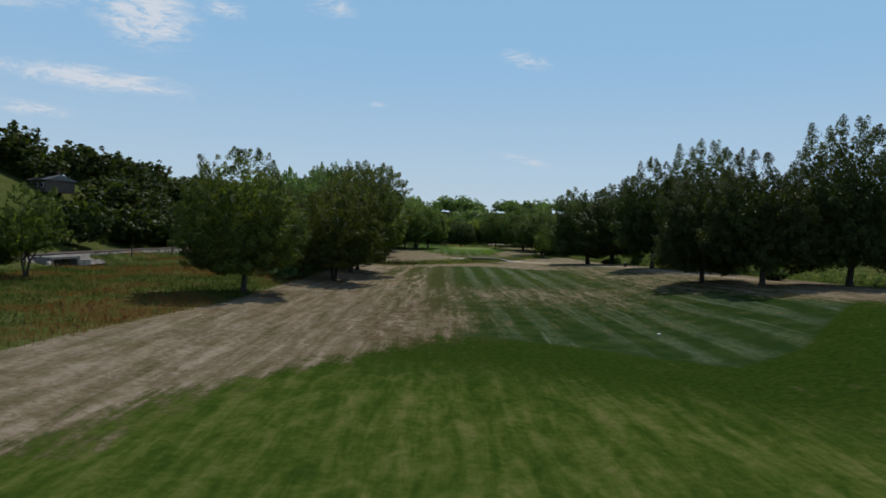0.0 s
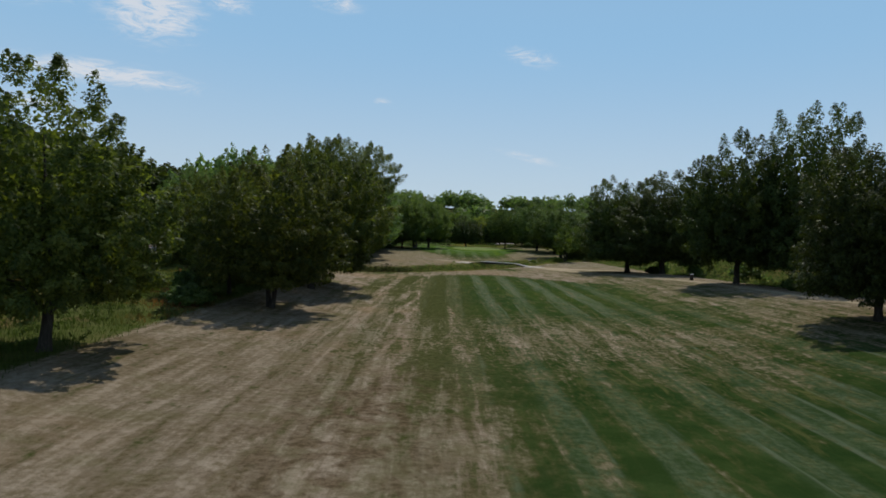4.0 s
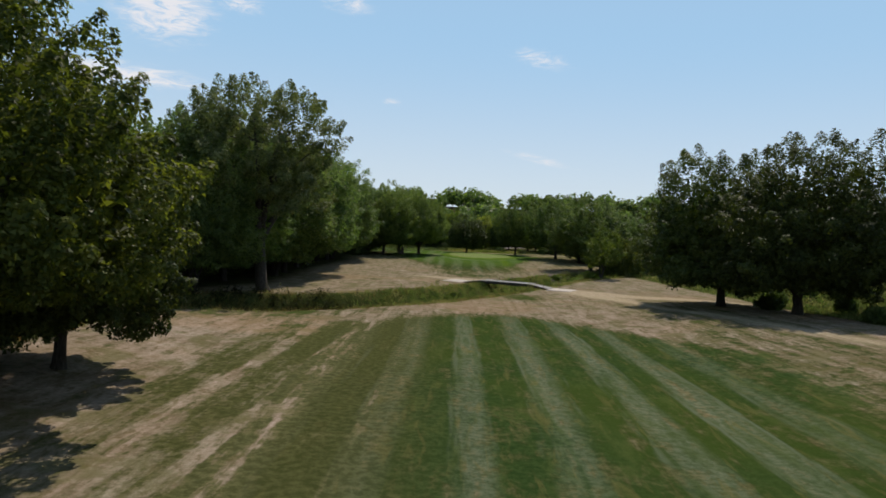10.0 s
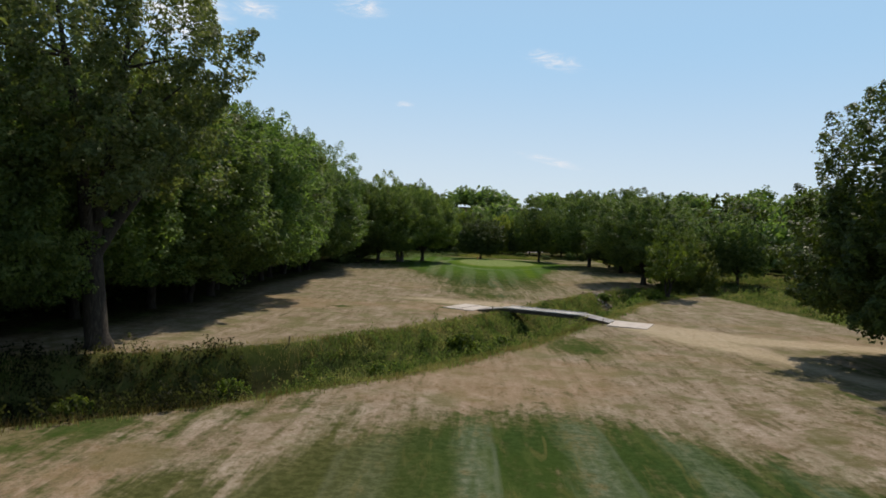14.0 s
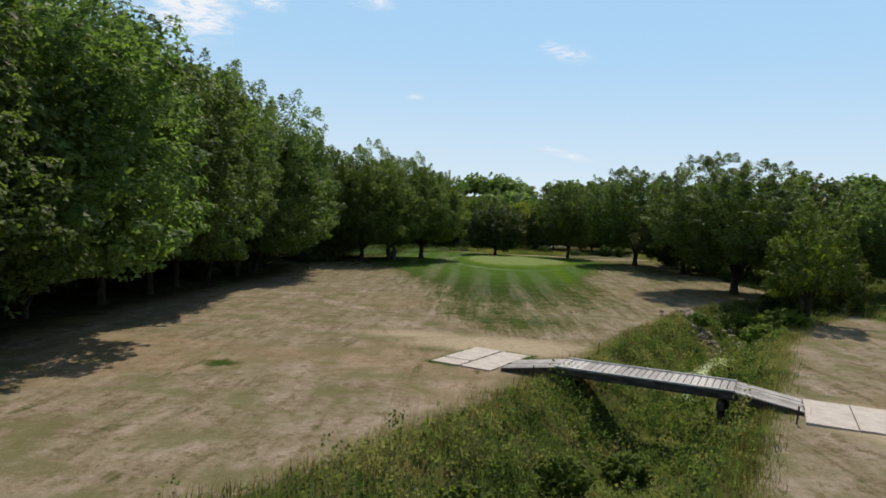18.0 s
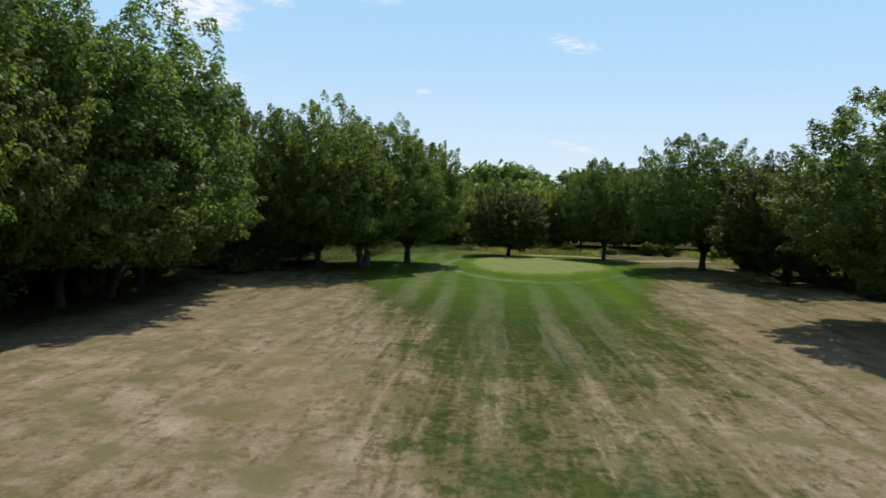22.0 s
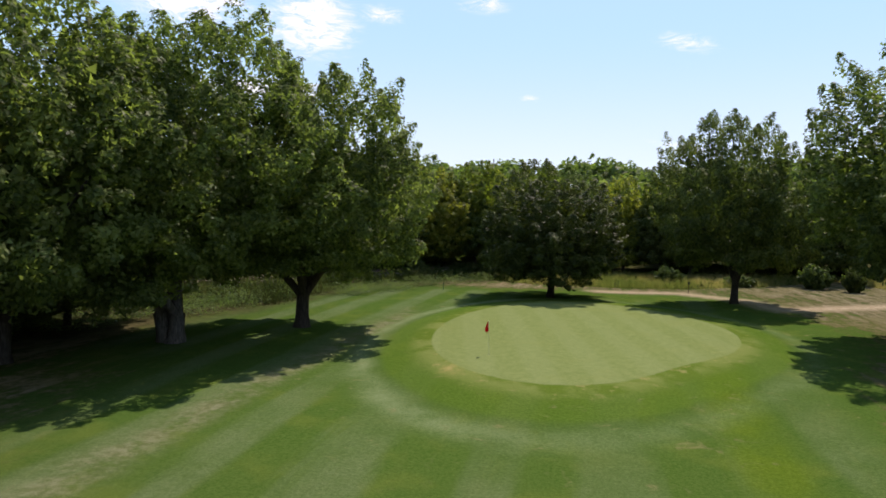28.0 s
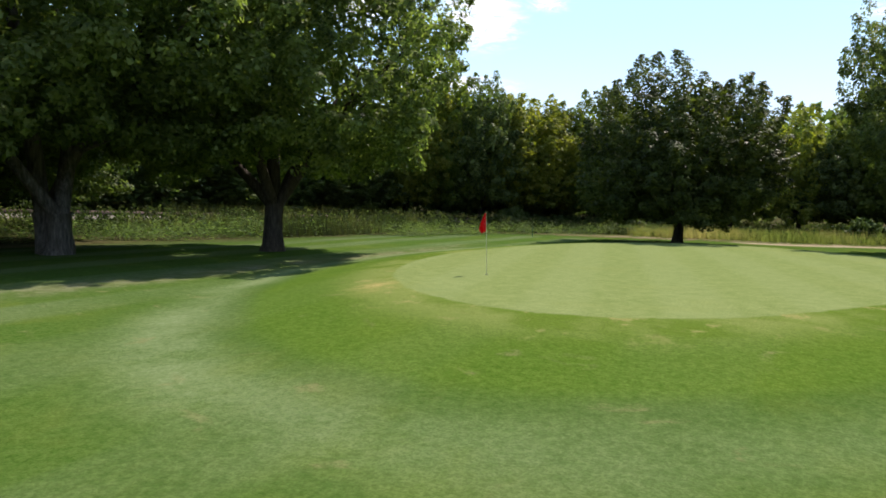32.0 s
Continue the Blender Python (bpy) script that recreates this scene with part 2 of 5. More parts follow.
def grass_material():
    m, n = material("turf")
    p = n.place()
    xyz = n.put("ShaderNodeSeparateXYZ", {0: p})
    x, y = xyz.outputs[0], xyz.outputs[1]
    big = n.noise(p, 0.045, 4, 0.6)
    mid = n.noise(p, 0.35, 4, 0.6)
    small = n.noise(p, 2.6, 5, 0.65)
    fine = n.noise(p, 24, 3, 0.7)
    streak = n.noise(n.scaled(p, (1.15, 0.11, 1)), 1.0, 5, 0.62, 0.5)
    blot = n.noise(n.scaled(p, (0.85, 0.55, 1)), 1.6, 5, 0.68)
    fair, green, dry, wild, wood, path = (n.attr(a) for a in ("sd_fair", "sd_green", "dryness", "sd_wild", "sd_wood", "sd_path"))
    # mowing stripes 2.1 m wide, laid along the hole
    sway = n.math("MULTIPLY", n.math("SUBTRACT", n.noise(n.scaled(p, (0.02, 0.015, 1)), 1.0, 1), 0.5), 2.4)
    vary = n.math("MULTIPLY", n.math("SUBTRACT", n.noise(n.scaled(p, (0.16, 0.004, 1)), 1.0, 1), 0.5), 4.2)
    phase = n.math("ADD", n.math("ADD", n.math("ADD", x, vary), sway), n.math("MULTIPLY", n.math("SUBTRACT", streak, 0.5), 1.3))
    wave = n.math("COSINE", n.math("MULTIPLY", n.math("SUBTRACT", phase, 5.45), 2 * math.pi / 4.2))
    stripe = n.step(wave, -0.5, 1.0)
    raw = n.math("MULTIPLY", n.step(wave, -0.2, 0.9), n.step(n.noise(n.scaled(p, (0.5, 0.03, 1)), 1.0, 3, 0.6), 0.36, 0.62, 0.35, 1.0))
    edge = n.step(n.math("ABSOLUTE", n.math("SUBTRACT", wave, 0.05)), 0.45, 0.05)
    own = n.noise(n.scaled(p, (0.21, 0.006, 1)), 1.0, 2, 0.5)
    stripe = n.math("MULTIPLY", n.math("MULTIPLY", n.math("MULTIPLY", stripe, 0.86), n.step(n.math("ADD", n.math("MULTIPLY", mid, 0.4), n.math("MULTIPLY", streak, 0.6)), 0.36, 0.6, 0.25, 0.9)), n.step(own, 0.36, 0.55, 0.5, 1.0))
    deep = n.mix(n.step(small, 0.38, 0.62), (0.025, 0.047, 0.015), (0.042, 0.070, 0.022))
    deep = n.mix(n.step(big, 0.42, 0.62, 0.0, 0.8), deep, (0.046, 0.069, 0.016))
    deep = n.mix(n.step(n.noise(n.scaled(p, (0.9, 0.25, 1)), 1.0, 4, 0.6), 0.5, 0.66, 0.0, 0.45), deep, (0.080, 0.100, 0.030))
    pale = n.mix(n.step(small, 0.40, 0.60), (0.060, 0.077, 0.044), (0.124, 0.138, 0.094))
    pale = n.mix(n.math("MULTIPLY", n.step(y, 88.0, 125.0, 0.0, 0.75), n.step(y, 165.0, 230.0, 0.6, 0.78)), pale, n.mix(n.step(small, 0.40, 0.60), (0.115, 0.140, 0.086), (0.175, 0.192, 0.132)))
    # ground colour darkened along the first stretch, in place of a lower exposure
    start_dark = n.attr("start_dim")
    deep = n.mix(n.math("MULTIPLY", start_dark, 0.8), deep, n.mix(n.step(mid, 0.4, 0.6), (0.018, 0.036, 0.010), (0.033, 0.054, 0.016)))
    apron = n.attr("apron")
    deep = n.mix(n.math("MULTIPLY", n.step(apron, 0.4, -0.6), 0.8), deep, n.mix(n.step(small, 0.38, 0.62), (0.016, 0.034, 0.004), (0.032, 0.055, 0.007)))
    near = n.math("MULTIPLY", n.step(n.math("ADD", apron, n.math("MULTIPLY", n.math("SUBTRACT", mid, 0.5), 9.0)), -8.0, -21.0), n.step(streak, 0.3, 0.6, 0.75, 1.0))
    tuft = n.math("ADD", n.math("ADD", n.math("MULTIPLY", streak, 0.35), n.math("MULTIPLY", n.noise(n.scaled(p, (0.85, 0.42, 1)), 1.0, 5, 0.6, 0.6), 0.45)), n.math("MULTIPLY", small, 0.2))
    deep = n.mix(near, deep, n.ramp(tuft, (0.38, (0.026, 0.050, 0.008)), (0.46, (0.044, 0.071, 0.011)), (0.52, (0.066, 0.089, 0.017)), (0.60, (0.110, 0.116, 0.034))))
    pale = n.mix(n.math("MULTIPLY", start_dark, 0.8), pale, n.mix(n.step(small, 0.4, 0.6), (0.042, 0.062, 0.030), (0.082, 0.104, 0.060)))
    turf = n.mix(n.math("MULTIPLY", stripe, n.attr("striping")), deep, pale)
    burnt = n.noise(n.scaled(p, (1.3, 0.22, 1)), 1.0, 5, 0.65, 0.8)
    turf = n.mix(n.math("MULTIPLY", n.step(burnt, 0.55, 0.68, 0.0, 0.55), n.step(apron, 6.0, 30.0)), turf, (0.125, 0.112, 0.040))
    turf = n.mix(n.math("MULTIPLY", n.math("MULTIPLY", edge, n.attr("striping")), n.step(n.noise(n.scaled(p, (0.6, 0.05, 1)), 1.0, 3), 0.48, 0.64, 0.0, 0.55)), turf, (0.15, 0.168, 0.116))
    out = n.math("MULTIPLY", n.math("SUBTRACT", green, n.math("MULTIPLY_ADD", mid, 0.8, 3.9)), 1.45)
    ring = n.math("EXPONENT", n.math("MULTIPLY", n.math("MULTIPLY", out, out), -1.0))
    ring = n.math("MULTIPLY", n.math("MULTIPLY", ring, n.step(x, 15.0, 4.0, 0.35, 1.0)), n.step(n.noise(p, 0.6, 4, 0.6), 0.34, 0.58, 0.45, 0.95))
    inside = n.math("MULTIPLY", n.step(green, 3.4, 2.8), 0.6)
    crisp = n.noise(p, 8.0, 4, 0.65)
    lush = n.mix(n.step(crisp, 0.25, 0.75), (0.042, 0.094, 0.014), (0.080, 0.140, 0.027))
    lush = n.mix(n.step(mid, 0.46, 0.68, 0.0, 0.45), lush, (0.130, 0.170, 0.030))
    pale_lush = n.mix(n.step(crisp, 0.25, 0.75), (0.072, 0.122, 0.036), (0.120, 0.170, 0.064))
    turf = n.mix(n.step(green, 30.0, 9.0, 0.0, 0.85), turf, n.mix(n.math("MULTIPLY", n.math("MULTIPLY", n.step(wave, -0.6, 0.6), n.attr("striping")), n.step(mid, 0.3, 0.6, 0.5, 0.95)), lush, pale_lush))
    turf = n.mix(n.math("MULTIPLY", n.attr("lush_band"), n.step(mid, 0.3, 0.6, 0.4, 0.8)), turf, n.mix(n.step(crisp, 0.25, 0.75), (0.060, 0.110, 0.008), (0.100, 0.154, 0.016)))
    turf = n.mix(inside, turf, n.mix(n.step(crisp, 0.25, 0.75), (0.058, 0.118, 0.012), (0.100, 0.165, 0.022)))
    turf = n.mix(ring, turf, n.mix(n.step(crisp, 0.25, 0.75), (0.125, 0.180, 0.070), (0.180, 0.232, 0.112)))
    turf = n.mix(n.math("MULTIPLY", n.attr("seam"), n.step(n.noise(p, 0.8, 4, 0.65), 0.35, 0.6, 0.25, 0.9)), turf, n.mix(n.step(small, 0.4, 0.6), (0.120, 0.135, 0.062), (0.19, 0.195, 0.115)))
    bald = n.math("MULTIPLY", n.step(green, 9.0, 7.0), n.step(n.noise(p, 0.9, 4, 0.65, 0.6), 0.60, 0.74, 0.0, 0.5))
    turf = n.mix(bald, turf, (0.20, 0.185, 0.085))
    # parched grass
    patch = n.noise(n.scaled(p, (0.42, 0.34, 1)), 1.0, 5, 0.64, 0.5)
    straw = n.ramp(n.math("ADD", n.math("ADD", n.math("MULTIPLY", streak, 0.2), n.math("MULTIPLY", small, 0.24)), n.math("ADD", n.math("MULTIPLY", patch, 0.34), n.math("MULTIPLY", n.noise(p, 7.0, 4, 0.7), 0.22))),
                   (0.35, (0.110, 0.083, 0.049)), (0.44, (0.182, 0.139, 0.092)), (0.505, (0.252, 0.196, 0.144)), (0.57, (0.325, 0.263, 0.206)), (0.67, (0.42, 0.350, 0.284)))
    straw = n.mix(n.step(blot, 0.53, 0.64, 0.0, 0.7), straw, (0.100, 0.080, 0.032))
    straw = n.mix(n.step(mid, 0.50, 0.64, 0.0, 0.65), straw, (0.100, 0.100, 0.036))
    straw = n.mix(n.step(big, 0.5, 0.62, 0.0, 0.35), straw, (0.30, 0.19, 0.115))
    straw = n.mix(n.math("MULTIPLY", start_dark, 0.65), straw, n.ramp(n.math("ADD", n.math("MULTIPLY", streak, 0.6), n.math("MULTIPLY", small, 0.4)), (0.36, (0.060, 0.044, 0.020)), (0.5, (0.135, 0.105, 0.066)), (0.62, (0.24, 0.195, 0.140))))
    straw = n.mix(n.math("MULTIPLY", n.step(y, 160.0, 182.0, 0.0, 0.42), n.step(mid, 0.34, 0.6)), straw, (0.165, 0.155, 0.082))
    straw = n.mix(n.math("MULTIPLY", n.step(y, 240.0, 272.0, 0.0, 0.24), n.step(streak, 0.34, 0.6, 0.3, 1.0)), straw, (0.150, 0.152, 0.078))
    thirst = n.math("ADD", dry, n.math("ADD", n.math("MULTIPLY", n.math("SUBTRACT", blot, 0.5), 1.3), n.math("MULTIPLY", n.math("SUBTRACT", mid, 0.5), 1.3)))
    thirst = n.math("ADD", thirst, n.math("MULTIPLY", n.math("SUBTRACT", streak, 0.5), 1.5))
    thirst = n.math("ADD", thirst, n.math("MULTIPLY", n.math("SUBTRACT", stripe, 0.42), n.math("MULTIPLY", n.attr("belts"), 0.62)))
    turf = n.mix(n.math("MULTIPLY", n.attr("belts"), 0.72), turf, n.mix(n.step(small, 0.4, 0.62), (0.060, 0.058, 0.022), (0.100, 0.092, 0.038)))
    thirst = n.math("ADD", thirst, n.math("MULTIPLY", n.math("SUBTRACT", n.noise(n.scaled(p, (1.2, 0.5, 1)), 3.4, 4, 0.65), 0.5), n.math("MULTIPLY_ADD", n.attr("belt"), 1.5, 0.7)))
    fading = n.mix(n.step(small, 0.38, 0.62), (0.062, 0.066, 0.024), (0.125, 0.112, 0.050))
    fading = n.mix(n.math("MULTIPLY", start_dark, 0.6), fading, (0.055, 0.055, 0.018))
    ground = n.mix(n.step(thirst, -0.05, 0.55, 0.0, 0.85), turf, fading)
    ground = n.mix(n.step(thirst, 0.26, 0.88), ground, straw)
    laid = n.math("MULTIPLY", n.attr("laid"), n.step(streak, 0.3, 0.6, 0.5, 1.0))
    ground = n.mix(n.math("MULTIPLY", laid, n.math("MULTIPLY", raw, 0.5)), ground, n.mix(1.0, ground, (1.42, 1.38, 1.5), "MULTIPLY"))
    ground = n.mix(n.math("MULTIPLY", laid, n.math("MULTIPLY", n.math("SUBTRACT", 1.0, raw), 0.42)), ground, n.mix(1.0, ground, (0.70, 0.80, 0.66), "MULTIPLY"))
    # bare brown earth where the rough has died
    scorch = n.math("MULTIPLY", n.attr("scorch"), n.step(n.noise(n.scaled(p, (0.5, 0.28, 1)), 1.0, 5, 0.65, 1.2), 0.42, 0.6, 0.0, 0.8))
    ground = n.mix(scorch, ground, n.mix(n.step(small, 0.35, 0.65), (0.060, 0.040, 0.022), (0.125, 0.086, 0.052)))
    # collar and putting surface
    inner = n.mix(n.step(small, 0.3, 0.7), (0.146, 0.194, 0.062), (0.188, 0.233, 0.084))
    band = n.step(n.math("SINE", n.math("MULTIPLY", n.math("ADD", x, n.math("MULTIPLY", y, 0.22)), 2 * math.pi / 3.0)), -0.5, 0.5, 0.0, 0.32)
    inner = n.mix(band, inner, (0.205, 0.252, 0.104))
    inner = n.mix(n.step(mid, 0.5, 0.75, 0.0, 0.45), inner, (0.190, 0.226, 0.074))
    rim = n.math("ADD", green, n.math("MULTIPLY", n.math("SUBTRACT", small, 0.5), 0.35))
    collar = n.mix(n.step(mid, 0.42, 0.6), (0.095, 0.145, 0.022), (0.175, 0.210, 0.062))
    collar = n.mix(n.step(blot, 0.57, 0.66, 0.0, 0.7), collar, (0.30, 0.27, 0.11))
    ground = n.mix(n.step(n.math("ADD", rim, n.math("MULTIPLY", mid, 1.2)), 2.6, 1.0, 0.0, 0.75), ground, collar)
    ground = n.mix(n.math("MULTIPLY", n.attr("tan"), n.step(small, 0.36, 0.56, 0.2, 0.9)), ground, (0.36, 0.29, 0.115))
    ground = n.mix(n.step(rim, 0.06, -0.06), ground, inner)
    # weeds and meadow soil
    weed = n.ramp(n.math("ADD", n.math("MULTIPLY", mid, 0.6), n.math("MULTIPLY", small, 0.4)),
                  (0.3, (0.034, 0.044, 0.012)), (0.46, (0.064, 0.080, 0.021)), (0.58, (0.092, 0.098, 0.034)), (0.72, (0.125, 0.106, 0.046)))
    weed = n.mix(n.math("MULTIPLY", n.step(x, -76.0, -64.0), n.step(n.math("ADD", big, n.math("MULTIPLY", n.math("SUBTRACT", mid, 0.5), 0.5)), 0.54, 0.66, 0.0, 0.6)), weed, (0.120, 0.070, 0.032))
    wildf = n.step(n.math("ADD", wild, n.math("MULTIPLY", n.math("SUBTRACT", small, 0.5), 1.6)), 0.35, -0.35)
    ground = n.mix(wildf, ground, weed)
    # shade in the steep ditch, painted as a near-black ground colour
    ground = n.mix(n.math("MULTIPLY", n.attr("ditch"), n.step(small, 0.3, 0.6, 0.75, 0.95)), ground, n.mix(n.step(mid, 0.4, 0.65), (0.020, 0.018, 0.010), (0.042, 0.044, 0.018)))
    litter = n.mix(n.step(small, 0.35, 0.7), (0.036, 0.036, 0.016), (0.088, 0.080, 0.038))
    litter = n.mix(n.step(mid, 0.5, 0.65, 0.0, 0.8), litter, (0.065, 0.085, 0.025))
    ground = n.mix(n.step(n.math("ADD", wood, n.math("MULTIPLY", n.math("SUBTRACT", mid, 0.5), 6.0)), 1.5, -3.0), ground, litter)
    dirt = n.mix(n.step(small, 0.3, 0.7), (0.33, 0.26, 0.17), (0.47, 0.39, 0.28))
    worn = n.math("ADD", path, n.math("ADD", n.math("MULTIPLY", n.math("SUBTRACT", blot, 0.5), 2.6), n.math("MULTIPLY", n.math("SUBTRACT", small, 0.5), 1.4)))
    ground = n.mix(n.step(worn, 1.6, -1.2, 0.0, 0.8), ground, dirt)
    ground = n.mix(n.step(fine, 0.44, 0.62, 0.0, 0.34), ground, n.mix(1.0, ground, (0.45, 0.48, 0.38), "MULTIPLY"))
    ground = n.mix(n.step(fine, 0.5, 0.36, 0.0, 0.25), ground, n.mix(1.0, ground, (1.35, 1.32, 1.25), "MULTIPLY"))
    grain = n.noise(p, 70, 2, 0.6)
    ground = n.mix(n.step(grain, 0.4, 0.62, 0.0, 0.2), ground, n.mix(1.0, ground, (0.5, 0.52, 0.45), "MULTIPLY"))
    relief = n.math("ADD", n.math("MULTIPLY", fine, 0.5), small)
    n.finish(n.surface(ground, 0.9, n.bump(relief, 0.2, 0.05), spec=0.0))
    return m


def mesh_object(name, verts, faces, mat, parent=None, smooth_shade=False):
    me = bpy.data.meshes.new(name)
    verts, faces = np.asarray(verts, np.float32), np.asarray(faces, np.int32)
    k = faces.shape[1]
    me.vertices.add(len(verts))
    me.vertices.foreach_set("co", verts.ravel())
    me.loops.add(faces.size)
    me.loops.foreach_set("vertex_index", faces.ravel())
    me.polygons.add(len(faces))
    me.polygons.foreach_set("loop_start", np.arange(0, faces.size, k, dtype=np.int32))
    if smooth_shade:
        me.polygons.foreach_set("use_smooth", np.ones(len(faces), bool))
    me.update(calc_edges=True)
    me.materials.append(mat)
    ob = new(name, me)
    ob.parent = parent
    return ob


def build_ground():
    xs, ys = steps(-34, 50, 0.5, 2600), steps(4, 348, 0.5, 2800)
    X, Y = np.meshgrid(xs, ys)
    Z = height(X, Y)
    lumps = np.array([noise.noise(Vector((a * 0.14, b * 0.14, 3.1))) for a, b in zip(X.ravel(), Y.ravel())]).reshape(X.shape)
    flat = smooth(0, 4, green_distance(X, Y))
    Z = Z + lumps * (0.06 + 0.12 * smooth(1, -3, wild_distance(X, Y))) * flat
    n, w = Z.size, len(xs)
    i = np.arange(n).reshape(X.shape)
    faces = np.stack([i[:-1, :-1], i[:-1, 1:], i[1:, 1:], i[1:, :-1]], -1).reshape(-1, 4)
    ob = mesh_object("ground", np.stack([X, Y, Z], -1).reshape(-1, 3), faces, grass_material(), smooth_shade=True)
    fair, green = fairway_distance(X, Y), green_distance(X, Y)
    wander = np.array([noise.noise(Vector((a * 0.11, b * 0.05, 7.7))) for a, b in zip(X.ravel(), Y.ravel())]).reshape(X.shape)
    fair = fair + 3.2 * wander * smooth(200, 215, Y) + 1.6 * wander
    dry = np.where(Y < 200, smooth(-3.2, 4.2, fair), smooth(-4.5, 9.5, fair))
    # parched belts inside the mown fairway, lush ones outside it
    belt = np.exp(-((Y - 90) / 15) ** 2) * 0.52 + np.exp(-(((X + 1) / 6) ** 2 + ((Y - 62) / 9) ** 2)) * 0.5 + np.exp(-((X + 4) / 4) ** 2) * 0.22 * smooth(60, 90, Y) * smooth(175, 150, Y)
    belt = belt + 0.46 * np.exp(-((Y - 235) / 10) ** 2) + 0.2 * np.exp(-((X - 13) / 4) ** 2) * smooth(285, 250, Y) * smooth(220, 235, Y)
    belt = belt - 0.25 * smooth(62, 40, Y) - 0.3 * smooth(270, 292, Y) - 0.5 * np.exp(-((X - 18.8) / 1.9) ** 2) * smooth(262, 278, Y)
    dry = np.clip(dry * 0.95 + belt * (1 - dry), -0.4, 1)
    dry = dry - 0.32 * np.exp(-((X + 9) / 4) ** 2) * smooth(112, 128, Y) * smooth(162, 152, Y)
    brook, _ = line_distance(X, Y, CREEK)
    dry = dry - 0.42 * np.exp(-((brook - 8.5) / 3.2) ** 2) * smooth(4, -6, X) * smooth(178, 166, Y)
    side = smooth(22, 27, X) * smooth(200, 165, Y)
    dry = dry - side * 0.42 * smooth(-5, 15, fair * 1.0 + 8) * smooth(44, 32, X)
    dry = dry - 0.5 * smooth(16, 6, green) - 0.42 * smooth(255, 290, Y)
    dry = dry + 0.55 * smooth(19.9, 22.9, X - 0.03 * (Y - 290)) * smooth(262, 272, Y) * smooth(314, 302, Y) * smooth(34, 27, X)
    dry = dry - 0.12 * np.exp(-((X - 25) / 7) ** 2) * smooth(240, 265, Y)
    dry = dry - 1.3 * np.exp(-(((X + 8.6) / 1.1) ** 2 + ((Y - 205) / 0.9) ** 2)) - 0.85 * np.exp(-(((X - 13.8) / 3.2) ** 2 + ((Y - 186) / 5) ** 2))
    dry = dry - 0.9 * np.exp(-(((X - 2.4) / 1.5) ** 2 + ((Y - 212.6) / 1.3) ** 2)) - 0.8 * np.exp(-(((X - 9.2) / 1.6) ** 2 + ((Y - 210.6) / 0.9) ** 2))
    apron = Y - np.interp(X, [-10, -2, 3, 9, 16, 19, 25, 35, 60], [53, 53, 52, 49.3, 44.4, 42.5, 46, 58, 78]) + 0.8 * wander
    way, _ = line_distance(X, Y, PATH)
    way2, _ = line_distance(X, Y, PATH_BACK)
    bare = np.minimum(np.hypot((X - 6.2) / 2.0, (Y - 215) / 1.1) - 2.6, np.hypot((X - 0.5) / 2.2, Y - 217.5) - 1.2)
    road, _ = line_distance(X, Y, RAILWAY)
    path = np.minimum(np.minimum(way - 0.9 - 1.6 * smooth(176, 196, Y), way2 - 1.1), np.minimum(bare, road + 50))
    path = np.where(Y > 186, path, path + 0.35)
    # the ditch mask carries shade painted into the ground colour
    for name, v in (("sd_fair", fair), ("sd_green", green), ("dryness", dry), ("sd_wild", wild_distance(X, Y)), ("sd_wood", wood_distance(X, Y)),
                    ("sd_path", path), ("belts", smooth(10, 4, fair) * smooth(50, 70, Y) * smooth(172, 160, Y) * smooth(6, -1, X) + 0.22 * smooth(6, 2, fair) * smooth(225, 240, Y) * smooth(290, 270, Y)), ("start_dim", smooth(132, 70, Y)), ("apron", apron), ("tan", np.exp(-(((X - 6.1 + 0.3 * (Y - 295.4)) / 0.3) ** 2 + ((Y - 295.4) / 0.8) ** 2))), ("belt", np.exp(-((Y - 89) / 16) ** 2)), ("laid", smooth(9, 3, fair) * smooth(0, 4, apron) * smooth(172, 160, Y) + 0.9 * smooth(6, 0, fair) * smooth(222, 232, Y) * smooth(285, 262, Y)), ("scorch", np.exp(-((X + 3.5) / 5) ** 2) * smooth(44, 52, Y) * smooth(84, 66, Y)), ("ditch", smooth(5.9, 4.9, line_distance(X, Y, CREEK)[0]) * smooth(-5, -9, X)), ("seam", np.exp(-((X + 2.0 - 0.5 * wander) / 0.85) ** 2) * smooth(262, 280, Y) * smooth(324, 312, Y)), ("lush_band", smooth(1.6, 0.6, np.abs(X - 18.9 - 0.03 * (Y - 290))) * smooth(262, 274, Y) * smooth(303, 296, Y)), ("striping", smooth(3, -2, fair) * smooth(-0.5, 0.8, apron) * (1 - 0.6 * smooth(9, 4, green)) * (1 - np.exp(-((X - 19) / 1.2) ** 2) * smooth(255, 272, Y)))):
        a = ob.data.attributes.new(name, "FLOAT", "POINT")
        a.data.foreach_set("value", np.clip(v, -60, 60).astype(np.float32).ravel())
    tagged(ob, "mown golf fairway, parched rough and weedy banks", "ground", kind="structure")
    return ob


ground = build_ground()


